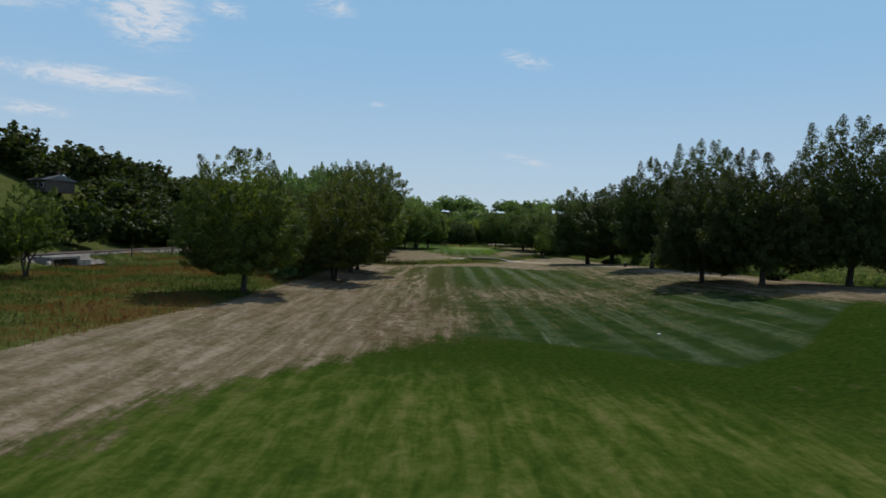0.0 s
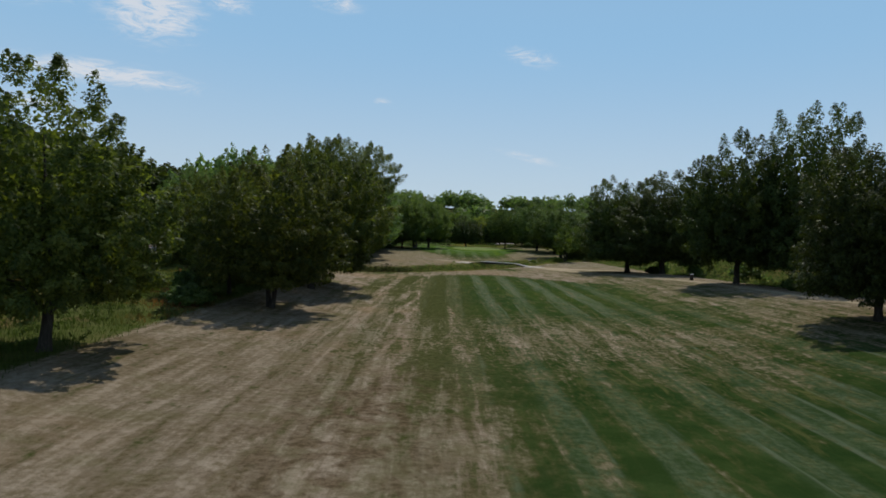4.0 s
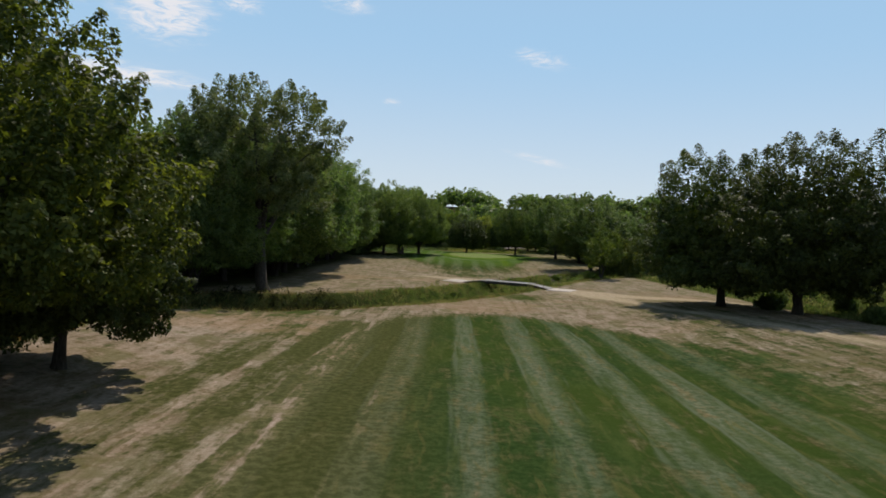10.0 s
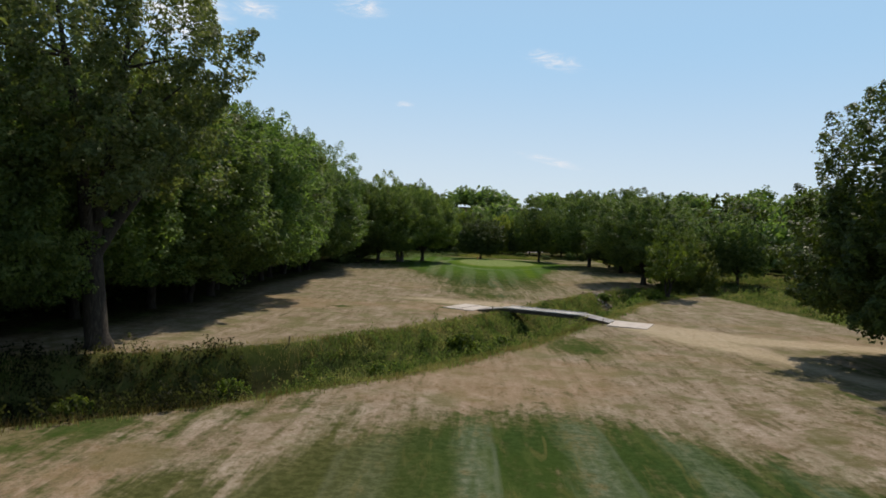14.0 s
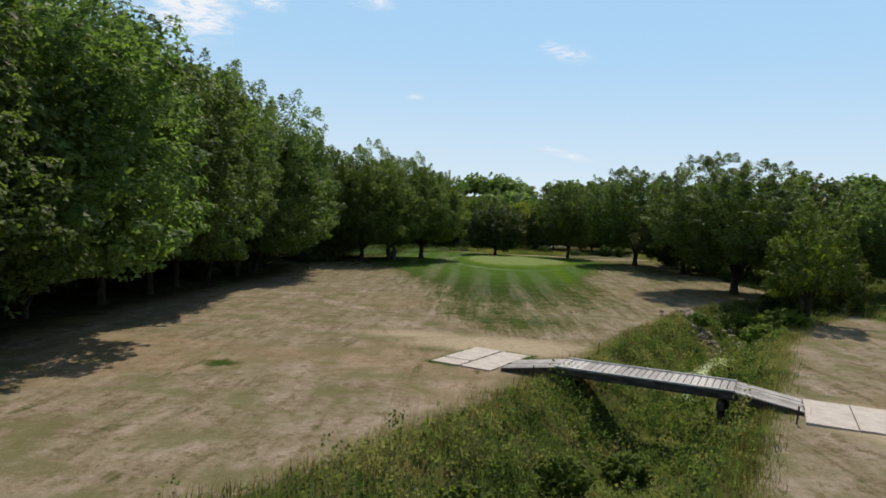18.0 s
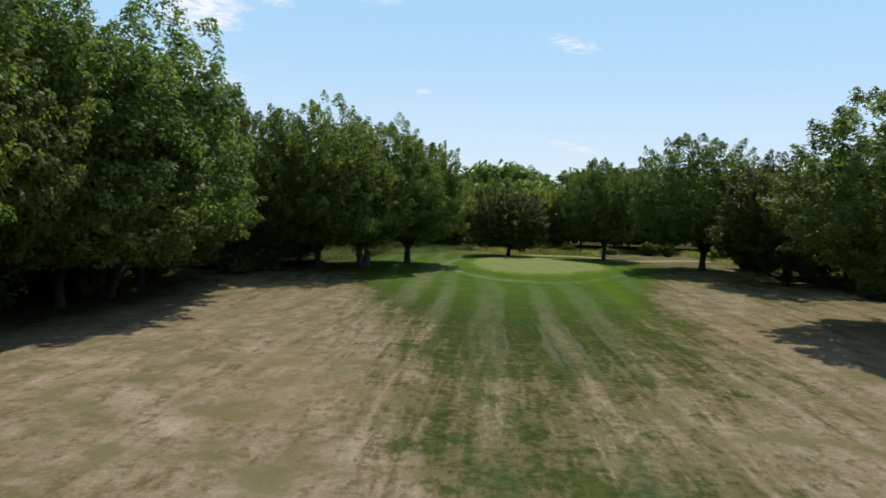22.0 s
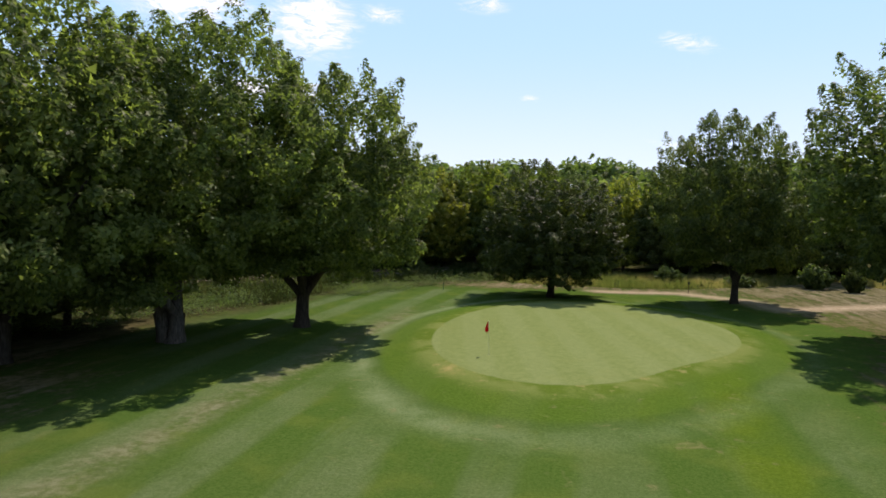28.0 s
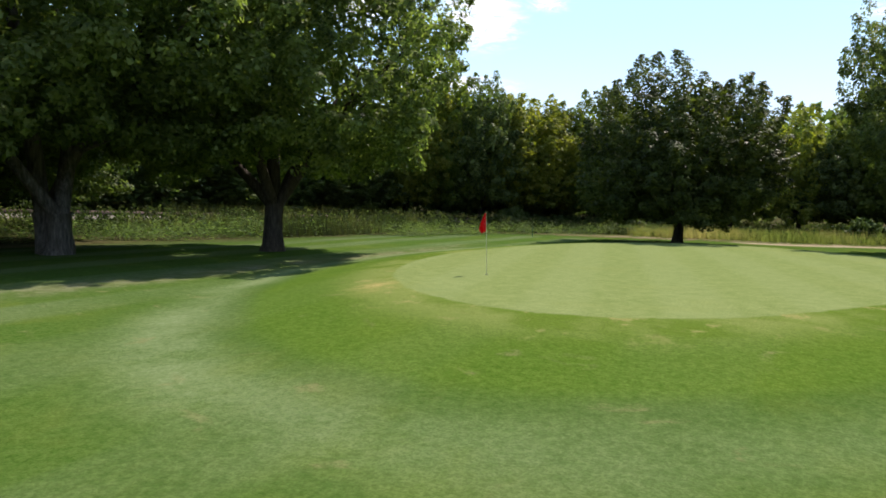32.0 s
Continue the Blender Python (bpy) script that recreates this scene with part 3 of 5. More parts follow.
# ---- trees ----
def leaf_material(name, dark, light, glow, thin=0.3, sheen=0.1):
    m, n = material(name)
    p = n.place()
    tint = n.math("ADD", n.math("MULTIPLY", n.island(), 0.22), n.math("ADD", n.math("MULTIPLY", n.noise(p, 0.4, 2), 0.5), n.math("MULTIPLY", n.noise(p, 1.7, 2), 0.28)))
    col = n.mix(n.step(tint, 0.34, 0.7), dark, light)
    own = n.put("ShaderNodeHueSaturation", {"Color": col, "Hue": n.math("MULTIPLY_ADD", n.rand(), 0.025, 0.487), "Value": n.math("MULTIPLY_ADD", n.rand(), 0.4, 0.8), "Saturation": 0.95}).outputs[0]
    face = n.surface(own, 0.5, spec=sheen)
    back = n.put("ShaderNodeBsdfTranslucent", {"Color": n.mix(1.0, own, glow, "MULTIPLY")}).outputs[0]
    n.finish(n.put("ShaderNodeMixShader", {0: thin, 1: face, 2: back}).outputs[0])
    return m


def bark_material(name, a, b, c):
    m, n = material(name)
    p = n.place()
    ridge = n.noise(n.scaled(p, (7, 7, 1.1)), 1.6, 4, 0.7)
    col = n.ramp(ridge, (0.3, a), (0.55, b), (0.75, c))
    n.finish(n.surface(col, 0.92, n.bump(ridge, 0.9, 0.05), spec=0.15))
    return m


BARK = bark_material("bark", (0.022, 0.018, 0.014), (0.055, 0.046, 0.037), (0.105, 0.091, 0.075))
PALE_BARK = bark_material("pale_bark", (0.040, 0.035, 0.028), (0.118, 0.104, 0.090), (0.225, 0.205, 0.178))
LEAF = {
    "maple": leaf_material("maple_leaf", (0.024, 0.036, 0.010), (0.084, 0.108, 0.027), (1.9, 2.0, 0.6)),
    "silver": leaf_material("silver_maple_leaf", (0.053, 0.082, 0.025), (0.204, 0.262, 0.082), (1.8, 2.05, 0.85), 0.53),
    "ash": leaf_material("ash_leaf", (0.037, 0.054, 0.013), (0.128, 0.148, 0.033), (1.95, 2.0, 0.6), 0.42),
    "cottonwood": leaf_material("cottonwood_leaf", (0.060, 0.079, 0.029), (0.157, 0.180, 0.068), (1.8, 1.9, 0.8), 0.36),
    "elm": leaf_material("elm_leaf", (0.042, 0.066, 0.021), (0.165, 0.212, 0.066), (1.75, 2.0, 0.7), 0.42),
    "bush": leaf_material("bush_leaf", (0.080, 0.122, 0.023), (0.165, 0.210, 0.044), (1.8, 2.0, 0.6), 0.55),
    "willow": leaf_material("willow_leaf", (0.046, 0.068, 0.015), (0.132, 0.158, 0.034), (1.9, 2.0, 0.6), 0.44),
    "wood": leaf_material("woodland_leaf", (0.053, 0.084, 0.026), (0.152, 0.198, 0.062), (1.7, 2.0, 0.85), 0.46),
    # sunlight on the back trees, put into a brighter leaf colour
    "sunny": leaf_material("sunlit_leaf", (0.115, 0.152, 0.026), (0.245, 0.270, 0.052), (2.0, 2.05, 0.6), 0.52),
}


def tube(pts, radii, sides=7):
    """A tapered tube along points; returns vertices and quads."""
    verts, faces = [], []
    whole = (Vector(pts[-1]) - Vector(pts[0])).normalized()
    ref = Vector((1, 0, 0)) if abs(whole.x) < 0.8 else Vector((0, 1, 0))
    for k, (p, r) in enumerate(zip(pts, radii)):
        d = (Vector(pts[min(k + 1, len(pts) - 1)]) - Vector(pts[max(k - 1, 0)])).normalized()
        u = (ref - d * ref.dot(d)).normalized()
        w = d.cross(u)
        for s in range(sides):
            a = 2 * math.pi * s / sides
            verts.append(Vector(p) + u * (math.cos(a) * r) + w * (math.sin(a) * r))
    for k in range(len(pts) - 1):
        for s in range(sides):
            a, b = k * sides + s, k * sides + (s + 1) % sides
            faces.append((a, b, b + sides, a + sides))
    return [tuple(v) for v in verts], faces


def sprigs(rng, centres, axes, length, width, single=False, facing=None):
    """Leaf sprays on the given places, pointing along axes: folded pairs of triangles, or single ones."""
    n = len(centres)
    axes = axes / (np.linalg.norm(axes, axis=1, keepdims=True) + 1e-9)
    side = np.cross(axes, rng.normal(size=(n, 3)))
    side /= np.linalg.norm(side, axis=1, keepdims=True) + 1e-9
    if facing is not None:
        facing = facing / (np.linalg.norm(facing, axis=1, keepdims=True) + 1e-9)
        side = np.cross(axes, facing)
        side /= np.linalg.norm(side, axis=1, keepdims=True) + 1e-9
        axes = np.cross(facing, side)
    ln = (length * rng.uniform(0.6, 1.35, n))[:, None]
    wd = (width * rng.uniform(0.7, 1.3, n))[:, None]
    if single:
        base = centres - axes * ln * 0.5
        verts = np.stack([base - side * wd * 0.4, centres + axes * ln * 0.12 + side * wd, centres + axes * ln * 0.5 - side * wd * 0.25], 1).reshape(-1, 3)
        return verts, np.arange(n * 3).reshape(-1, 3)
    up = np.cross(side, axes)
    base = centres - axes * ln * 0.5
    tip = centres + axes * ln * 0.5 - up * ln * 0.12
    fold = up * wd * 0.28
    verts = np.stack([base, centres + side * wd + fold, tip, centres - side * wd + fold], 1).reshape(-1, 3)
    i = np.arange(n)[:, None] * 4
    faces = np.concatenate([np.concatenate([i, i + 1, i + 2], 1), np.concatenate([i, i + 2, i + 3], 1)])
    return verts, faces


# for each kind: height of the widest part, how square the dome above and the skirt below are
CROWNS = {"maple": (0.34, 2.15, 3.0), "silver": (0.36, 2.15, 2.2), "ash": (0.3, 1.95, 3.0), "cottonwood": (0.52, 2.7, 1.7), "willow": (0.4, 1.8, 2.2), "wood": (0.42, 2.3, 2.8)}


def crown_mesh(seed, kind, tall, radius, foot, count, leaf, boughs=22, clumps=420, reach=1.0, loose=1.0, core=0.1, lobed=0.14):
    """Leaves in small pointed clumps over a lobed dome, thinner beneath. Returns vertices, faces, and the boughs' middles."""
    rng = np.random.default_rng(seed)
    waist, over, under = CROWNS[kind]
    mid = foot + waist * (tall - foot)
    swell = radius * 0.067 * loose

    def outline(way):
        wide = np.hypot(way[:, 0], way[:, 1]) / (radius * 1.05 - swell)
        rise = np.where(way[:, 2] > 0, way[:, 2] / (tall * 1.04 - mid - swell * 1.2), -way[:, 2] / (mid - foot))
        p = np.where(way[:, 2] > 0, over, under)
        return (wide ** p + rise ** p) ** (-1 / p)

    def even(n, lowest):
        k = np.arange(n) + 0.5
        z = 1 - (1 - lowest) * k / n
        a = k * 2.39996 + seed
        way = np.stack([np.sqrt(1 - z * z) * np.cos(a), np.sqrt(1 - z * z) * np.sin(a), z], 1) + rng.normal(size=(n, 3)) * 0.9 / math.sqrt(n)
        return way / np.linalg.norm(way, axis=1, keepdims=True)

    lobe = even(boughs, -0.55)
    bulge = rng.uniform(0.91, 1.06, boughs)
    width = 1.75 / math.sqrt(boughs)
    way = even(clumps, -0.8)
    turn = np.arccos(np.clip(way @ lobe.T, -1, 1)) / width
    lobes = np.maximum((bulge[None] - lobed * np.minimum(turn ** 2, 2.2)).max(axis=1), 0.5)
    deep = np.where(rng.uniform(size=clumps) < 0.22, rng.uniform(0.66, 0.88, clumps), rng.uniform(0.9, 1.05, clumps))
    heart = way * (outline(way) * np.minimum(lobes * deep, 1.04))[:, None]
    lean = 0.17 * radius * reach

    def settle(p):
        p[:, 2] += mid
        p[:, 0] += lean * np.clip((p[:, 2] - foot) / (tall - foot), 0, 1)
        return p

    mids = settle(lobe * (outline(lobe) * bulge * 0.66)[:, None])
    heart = settle(heart)
    high = np.clip((heart[:, 2] - foot) / (tall - foot), 0, 1)
    aim = way * np.array([0.9, 0.9, 0.6]) + np.stack([0 * high, 0 * high, 0.2 + 0.6 * high], 1) + rng.normal(size=way.shape) * 0.22
    aim /= np.linalg.norm(aim, axis=1, keepdims=True)
    spread = swell * rng.uniform(0.6, 1.35, clumps)
    long = spread * rng.uniform(1.0, 1.9, clumps)
    pick = rng.choice(clumps, count, p=spread ** 2 / (spread ** 2).sum())
    s = rng.uniform(-0.8, 1.0, count)
    side = rng.normal(size=(count, 3))
    side -= aim[pick] * (side * aim[pick]).sum(axis=1)[:, None]
    side /= np.linalg.norm(side, axis=1, keepdims=True) + 1e-9
    ring = np.sqrt(rng.uniform(0.12, 1.0, count)) * (1.08 - 0.85 * np.clip(s, -0.2, 1)) + rng.normal(size=count) * 0.1
    pts = heart[pick] + aim[pick] * (s * long[pick])[:, None] + side * (ring * spread[pick])[:, None]
    face = side * 0.6 + aim[pick] * (0.3 + 0.5 * np.clip(s, 0, 1))[:, None] + np.array([0, 0, 0.38]) + rng.normal(size=(count, 3)) * 0.34
    axes = side * 0.6 + aim[pick] * 0.6 + rng.normal(size=(count, 3)) * 0.45
    v, f = sprigs(rng, pts, axes, leaf, leaf * 0.58, True, face)
    # leaves deep inside
    inner = int(count * core)
    d = even(inner, -0.8)
    pts = settle(d * (outline(d) * rng.uniform(0.35, 0.78, inner))[:, None])
    w, g = sprigs(rng, pts, rng.normal(size=(inner, 3)), leaf * 2.0, leaf * 1.1, True)
    return np.concatenate([v, w]), np.concatenate([f, g + len(v)]), mids


def trunk_mesh(seed, tall, mids, girth, stems=1, fork=2.4, limbs=5):
    """A flared bole that divides into a few spreading limbs; branches leave the limbs for the middle of every bough."""
    rng = np.random.default_rng(seed + 77)
    verts, faces = [], []

    def add(pts, radii, sides):
        v, f = tube(pts, radii, sides)
        k = len(verts)
        verts.extend(v)
        faces.extend([tuple(i + k for i in q) for q in f])

    g = girth if stems == 1 else girth * 0.8
    spine = []
    for s in range(stems):
        a = s * 2 * math.pi / max(stems, 1) + seed
        off = Vector((math.cos(a), math.sin(a), 0)) * (0 if stems == 1 else g * 0.75)
        lean = Vector((math.cos(a), math.sin(a), 0)) * (0.0 if stems == 1 else 0.16) + Vector((rng.normal(), rng.normal(), 0)) * 0.04
        bole = [off * 0.8 + lean * z + Vector((0, 0, z)) for z in (-0.35, 0.1, 0.45, 1.0, fork * 0.75, fork)]
        bole = [p + Vector((rng.normal(), rng.normal(), 0)) * 0.03 for p in bole]
        add(bole, [g * 1.7, g * 1.4, g * 1.16, g, g * 0.95, g * 0.95], 11)
        top = bole[-1]
        own = mids[s::stems] if stems > 1 else mids
        for k in range(max(2, limbs // stems)):
            w = 2 * math.pi * (k + rng.uniform(-0.25, 0.25)) / max(2, limbs // stems) + seed * 1.7 + s
            goal = min(own, key=lambda m: abs(math.remainder(math.atan2(m[1], m[0]) - w, 2 * math.pi)) + 0.5 * abs(m[2] - tall * 0.72) / tall)
            end = Vector(goal)
            pts = [top + Vector((0, 0, -0.25)), top.lerp(end, 0.2) + Vector((0, 0, 0.1)), top.lerp(end, 0.45) + Vector((rng.normal() * 0.25, rng.normal() * 0.25, 0.5)), top.lerp(end, 0.75) + Vector((0, 0, 0.3)), end]
            r = g * rng.uniform(0.52, 0.7)
            add(pts, [r * 1.05, r, r * 0.74, r * 0.45, r * 0.16], 8)
            spine += [(p, r * q) for p, q in zip(pts[1:], (0.9, 0.7, 0.42, 0.2))]
    for m in mids:
        m = Vector(m)
        start, r = min(spine, key=lambda q: (q[0] - m).length + max(0.0, q[0].z - m.z + 0.5) * 1.5)
        if (start - m).length < 0.3:
            continue
        mid = start.lerp(m, 0.5) + Vector((rng.normal() * 0.2, rng.normal() * 0.2, -0.15))
        r = min(r * 0.7, girth * 0.4)
        add([start, start.lerp(mid, 0.5), mid, mid.lerp(m, 0.6), m], [r, r * 0.8, r * 0.6, r * 0.36, r * 0.1], 6)
    return verts, faces


def make_tree(name, seed, kind, tall, radius, foot, count, leaf, girth, label, category="tree", stems=1, leaves="", fork=2.4, **more):
    tree = new(name)
    tree.empty_display_size = 0.5
    v, f, mids = crown_mesh(seed, kind, tall, radius, foot, count, leaf, **more)
    tv, tf = trunk_mesh(seed, tall, mids, girth, stems, fork)
    mesh_object("trunk", tv, tf, PALE_BARK if leaves == "silver" and stems > 1 else BARK, tree, True)
    mesh_object("crown", v, f, LEAF[leaves or kind], tree)
    return tagged(tree, label, category)


MODELS = {}


def plant(model, x, y, tall=None, radius=None, turn=0.0, label="", group="", sink=0.1, lean=None):
    """Sets a tree; the first of each model is the model itself, later ones are copies at their own size."""
    maker, h0, r0 = MODELS[model][:3]
    sz, sr = (tall or h0) / h0, (radius or r0) / r0
    if -45 < x < 60:
        turn = (0 if x < 10 else 180) + (turn * 0.37 % 70 - 35)
    turn = turn if lean is None else lean
    m = pose(x, y, float(height(x, y)) - sink, 0, 0, turn)
    if len(MODELS[model]) == 3:
        ob = maker()
        MODELS[model].append(ob)
        ob.matrix_basis = m
    else:
        ob = copy_thing(MODELS[model][3], m)
    ob.matrix_basis = m @ Matrix.Diagonal((sr, sr, sz, 1))
    tagged(ob, label, "", group)
    return ob


def model(key, seed, kind, tall, radius, foot, count, leaf, girth, label, **more):
    named = more.pop("name", kind + "_tree")
    MODELS[key] = [lambda: make_tree(named, seed, kind, tall, radius, foot, count, leaf, girth, label, **more), tall, radius]


GREEN_MAPLE = "broad dark green maple tree with a rounded leafy crown"
model("maple_a", 11, "maple", 20, 9.6, 1.3, 70000, 0.26, 0.46, GREEN_MAPLE, loose=1.12, core=0.15)
model("maple_b", 12, "maple", 16, 7.2, 1.5, 60000, 0.23, 0.34, GREEN_MAPLE, boughs=18, clumps=360, loose=1.12, core=0.15)
model("maple_c", 13, "maple", 18.5, 8.6, 1.1, 72000, 0.24, 0.42, GREEN_MAPLE, boughs=20, loose=1.12, core=0.15)
SILVER = "silver maple tree with pale leaf undersides and a broad crown"
model("silver_d", 17, "silver", 18.2, 8.8, 3.0, 96000, 0.22, 0.46, SILVER, clumps=480, core=0.03, leaves="silver", name="silver_maple_tree")
model("silver_a", 14, "silver", 18.6, 9.4, 2.6, 70000, 0.26, 0.42, SILVER, core=0.03, leaves="silver", name="silver_maple_tree")
model("silver_b", 15, "silver", 20.6, 9.9, 3.2, 104000, 0.23, 0.58, SILVER, boughs=25, clumps=520, core=0.03, leaves="silver", name="silver_maple_tree", stems=2, fork=1.9)
model("silver_c", 16, "silver", 20.6, 10.6, 2.0, 80000, 0.25, 0.38, SILVER, leaves="silver", name="silver_maple_tree")
model("elm_a", 18, "silver", 19.4, 9.0, 2.6, 84000, 0.23, 0.40, "broad green elm tree with a rounded open crown", clumps=460, leaves="elm", name="elm_tree")
model("ash_a", 21, "ash", 16.5, 7.2, 2.0, 76000, 0.195, 0.30, "bright green ash tree with an open pointed crown", boughs=18, clumps=380)
model("ash_b", 22, "ash", 15, 6.8, 1.5, 74000, 0.195, 0.28, "bright green ash tree with an open pointed crown", stems=2, boughs=17, clumps=380)
model("ash_c", 23, "silver", 17.4, 8.6, 3.0, 80000, 0.22, 0.36, "tall ash tree with a broad dark crown over the rough", leaves="ash", name="ash_tree")
model("cottonwood", 31, "cottonwood", 25.4, 10.8, 4.6, 78000, 0.26, 0.72, "tall grey-green cottonwood tree with a thick furrowed trunk", boughs=26, clumps=460, reach=1.2, lobed=0.34, core=0.01, fork=6.0)
model("willow", 41, "willow", 12, 4.8, 1.4, 28000, 0.19, 0.18, "bushy light green willow with several stems on the creek bank", stems=3, boughs=14, clumps=230, lobed=0.3, core=0.03)
model("back_a", 71, "wood", 14, 6, 0.8, 30000, 0.29, 0.25, "tree in the wood behind the green, leaves coloured yellow-green for sunlight", name="woodland_tree", leaves="sunny", boughs=17, clumps=280, loose=1.25)
model("back_b", 72, "wood", 14, 6, 0.8, 30000, 0.29, 0.25, "leafy green tree in the wood behind the green", name="woodland_tree", leaves="bush", boughs=19, clumps=280, loose=1.25)
model("back_c", 73, "wood", 14, 6, 0.8, 30000, 0.29, 0.25, "leafy green tree in the wood behind the green", name="woodland_tree", leaves="elm", boughs=15, clumps=280, loose=1.25)
WOODLAND = "dense green woodland tree at the edge of the wood"
for k, foot, tag in ((0, 1.2, "wood"), (1, 0.9, "hedge")):
    tall, wide, count, leaf = (22, 9.4, 54000, 0.29) if k == 0 else (17, 6.4, 22000, 0.36)
    model(tag + "_a", 51 + k * 5, "wood", tall, wide, foot, count, leaf, 0.34, WOODLAND, name="woodland_tree", boughs=20, loose=1.25)
    model(tag + "_b", 52 + k * 5, "wood", tall, wide * 0.95, foot, count, leaf, 0.33, WOODLAND, name="woodland_tree", boughs=17, loose=1.25)
    model(tag + "_c", 53 + k * 5, "wood", tall, wide * 0.98, foot, count, leaf, 0.35, WOODLAND, name="woodland_tree", stems=2, boughs=23, loose=1.25)

# along the left of the first stretch
plant("ash_a", -21.8, 73.8, 16.8, 7.4, 20, "ash tree standing on the edge of the parched rough", lean=180)
plant("ash_b", -16.0, 99.4, 15.0, 6.9, 200, "wide ash tree with low boughs over the rough")
plant("ash_a", -22.0, 106, 13.4, 5.2, 140, "ash tree with an upright crown behind the rough")
plant("ash_b", -29, 118, 14.1, 6.2, 60, "ash tree in the long grass of the meadow")
plant("ash_c", -16.2, 119.2, 18.0, 8.8, 250)
plant("maple_b", -16.2, 128.5, 15.6, 6.6, 70, lean=180)
plant("ash_b", -24, 128, 14.6, 6.4, 10)
plant("cottonwood", -18.4, 173.6, 25.4, 10.8, 0, lean=180)
# right of the first stretch
plant("maple_a", 51.5, 85, 21, 8.2, 0, group="maples along the rough")
plant("maple_b", 38.8, 81.5, 15.8, 6.8, 40, group="maples along the rough")
plant("maple_c", 35.4, 91.5, 15.0, 6.4, 80, group="maples along the rough")
plant("maple_b", 40.8, 131, 20.5, 7.8, 150, group="maples along the rough")
plant("maple_a", 49.5, 126, 24.0, 9.4, 210, group="maples along the rough")
plant("maple_c", 38.9, 180.5, 20.8, 10.6, 30, lean=215, group="maples along the rough")
plant("maple_a", 42.2, 167.8, 20.4, 10.8, 120, lean=-20, group="maples along the rough")
# round the second stretch and the green
plant("willow", 35.2, 234.3, 12.0, 4.6, 0, lean=0)
plant("ash_b", 42.5, 247, 13.6, 5.6, 300, "light green ash tree standing in the weeds")
plant("elm_a", 38.0, 259.3, 18.0, 11.2, 200, "wide dull green elm tree on the creek bank", lean=190)
plant("maple_b", 41.0, 291.8, 15.4, 8.4, 90, "bushy green tree at the edge of the weeds")
plant("elm_a", 37.0, 311, 20.2, 10.6, 60)
plant("elm_a", 25.8, 331.2, 18.2, 7.6, 15, "elm tree shading the cart path behind the green")
plant("maple_b", 8.6, 331, 13.6, 7.4, 300, "low round maple tree behind the putting green", lean=90)
plant("silver_b", -12.0, 299.0, 20.4, 10.2, 170, "forked maple tree with a pale trunk beside the green")
plant("silver_c", -16.6, 291.5, 21.2, 10.8, 130, "maple tree crowding the edge of the lawn")
plant("silver_a", -20.8, 288, 19.4, 8.6, 30, "maple tree crowding the edge of the lawn")
plant("silver_d", -7.0, 306.7, 18.4, 8.8, 100, "maple tree with low boughs beside the green")

# ---- woods ----
def wood_row(seed, pts, gap, tall, radius, label, group, wander=1.6, sort="wood"):
    rng = np.random.default_rng(seed)
    kinds = [sort + "_" + c for c in "abcacb"]
    k = 0
    for (ax, ay), (bx, by) in zip(pts, pts[1:]):
        steps_here = max(1, round(math.hypot(bx - ax, by - ay) / gap))
        for i in range(steps_here):
            t = i / steps_here
            x, y = ax + (bx - ax) * t + rng.normal() * wander * 0.5, ay + (by - ay) * t + rng.normal() * wander * 0.5
            near = float(np.interp(y, [172, 190, 212], [0.82, 0.9, 1.0])) if x < -20 and y < 215 else float(np.interp(y, [236, 264, 272, 290], [1.0, 0.94, 0.7, 0.58])) if x < -24 and y < 340 else 1.0
            plant(kinds[(k * 5 + seed) % 6], x, y, near * tall * rng.uniform(0.86, 1.12), radius * rng.uniform(0.9, 1.15), rng.uniform(0, 360), label, group, 0.2)
            k += 1


EDGE = "dense green tree on the shady edge of the wood"
wood_row(1, [(-30.0, 178), (-25.0, 194), (-24.5, 208), (-26.0, 222), (-27, 240), (-27, 262), (-29, 278)], 8.4, 23.4, 10.0, EDGE, "trees on the wood's edge")
plant("wood_b", -28.5, 169.5, 19.5, 7.4, 40, EDGE, "trees on the wood's edge")
plant("wood_a", -38.5, 163.5, 18.5, 7.4, 80, EDGE, "trees on the wood's edge")
plant("wood_c", -24.8, 168.5, 17.5, 7.4, 130, EDGE, "trees on the wood's edge")
plant("wood_b", -33.5, 165.0, 19.0, 7.6, 200, EDGE, "trees on the wood's edge")
plant("wood_a", -46.0, 158.5, 18.0, 7.6, 10, EDGE, "trees on the wood's edge")
wood_row(2, [(-40, 172), (-37, 205), (-39, 236), (-41, 258), (-37, 284)], 8.4, 26.5, 7.6, EDGE, "trees on the wood's edge", sort="hedge")
wood_row(3, [(-26.5, 292), (-22, 302), (-19, 312)], 7.0, 14.5, 6.6, "tall maple tree crowding the edge of the lawn", "trees beside the lawn")
wood_row(4, [(-13, 347), (-6, 360), (4, 366), (16, 366), (32, 365), (47, 358)], 5.2, 13.8, 6.2, "", "trees behind the green", sort="back")
wood_row(6, [(-21, 341), (-15, 350), (-10, 359)], 6.0, 16.5, 6.4, "", "trees behind the green", sort="back")
wood_row(5, [(59, 268), (53, 280), (53, 300), (50, 326)], 8.0, 15.0, 6.2, "leafy green tree among the weeds past the creek", "trees past the creek", sort="hedge")


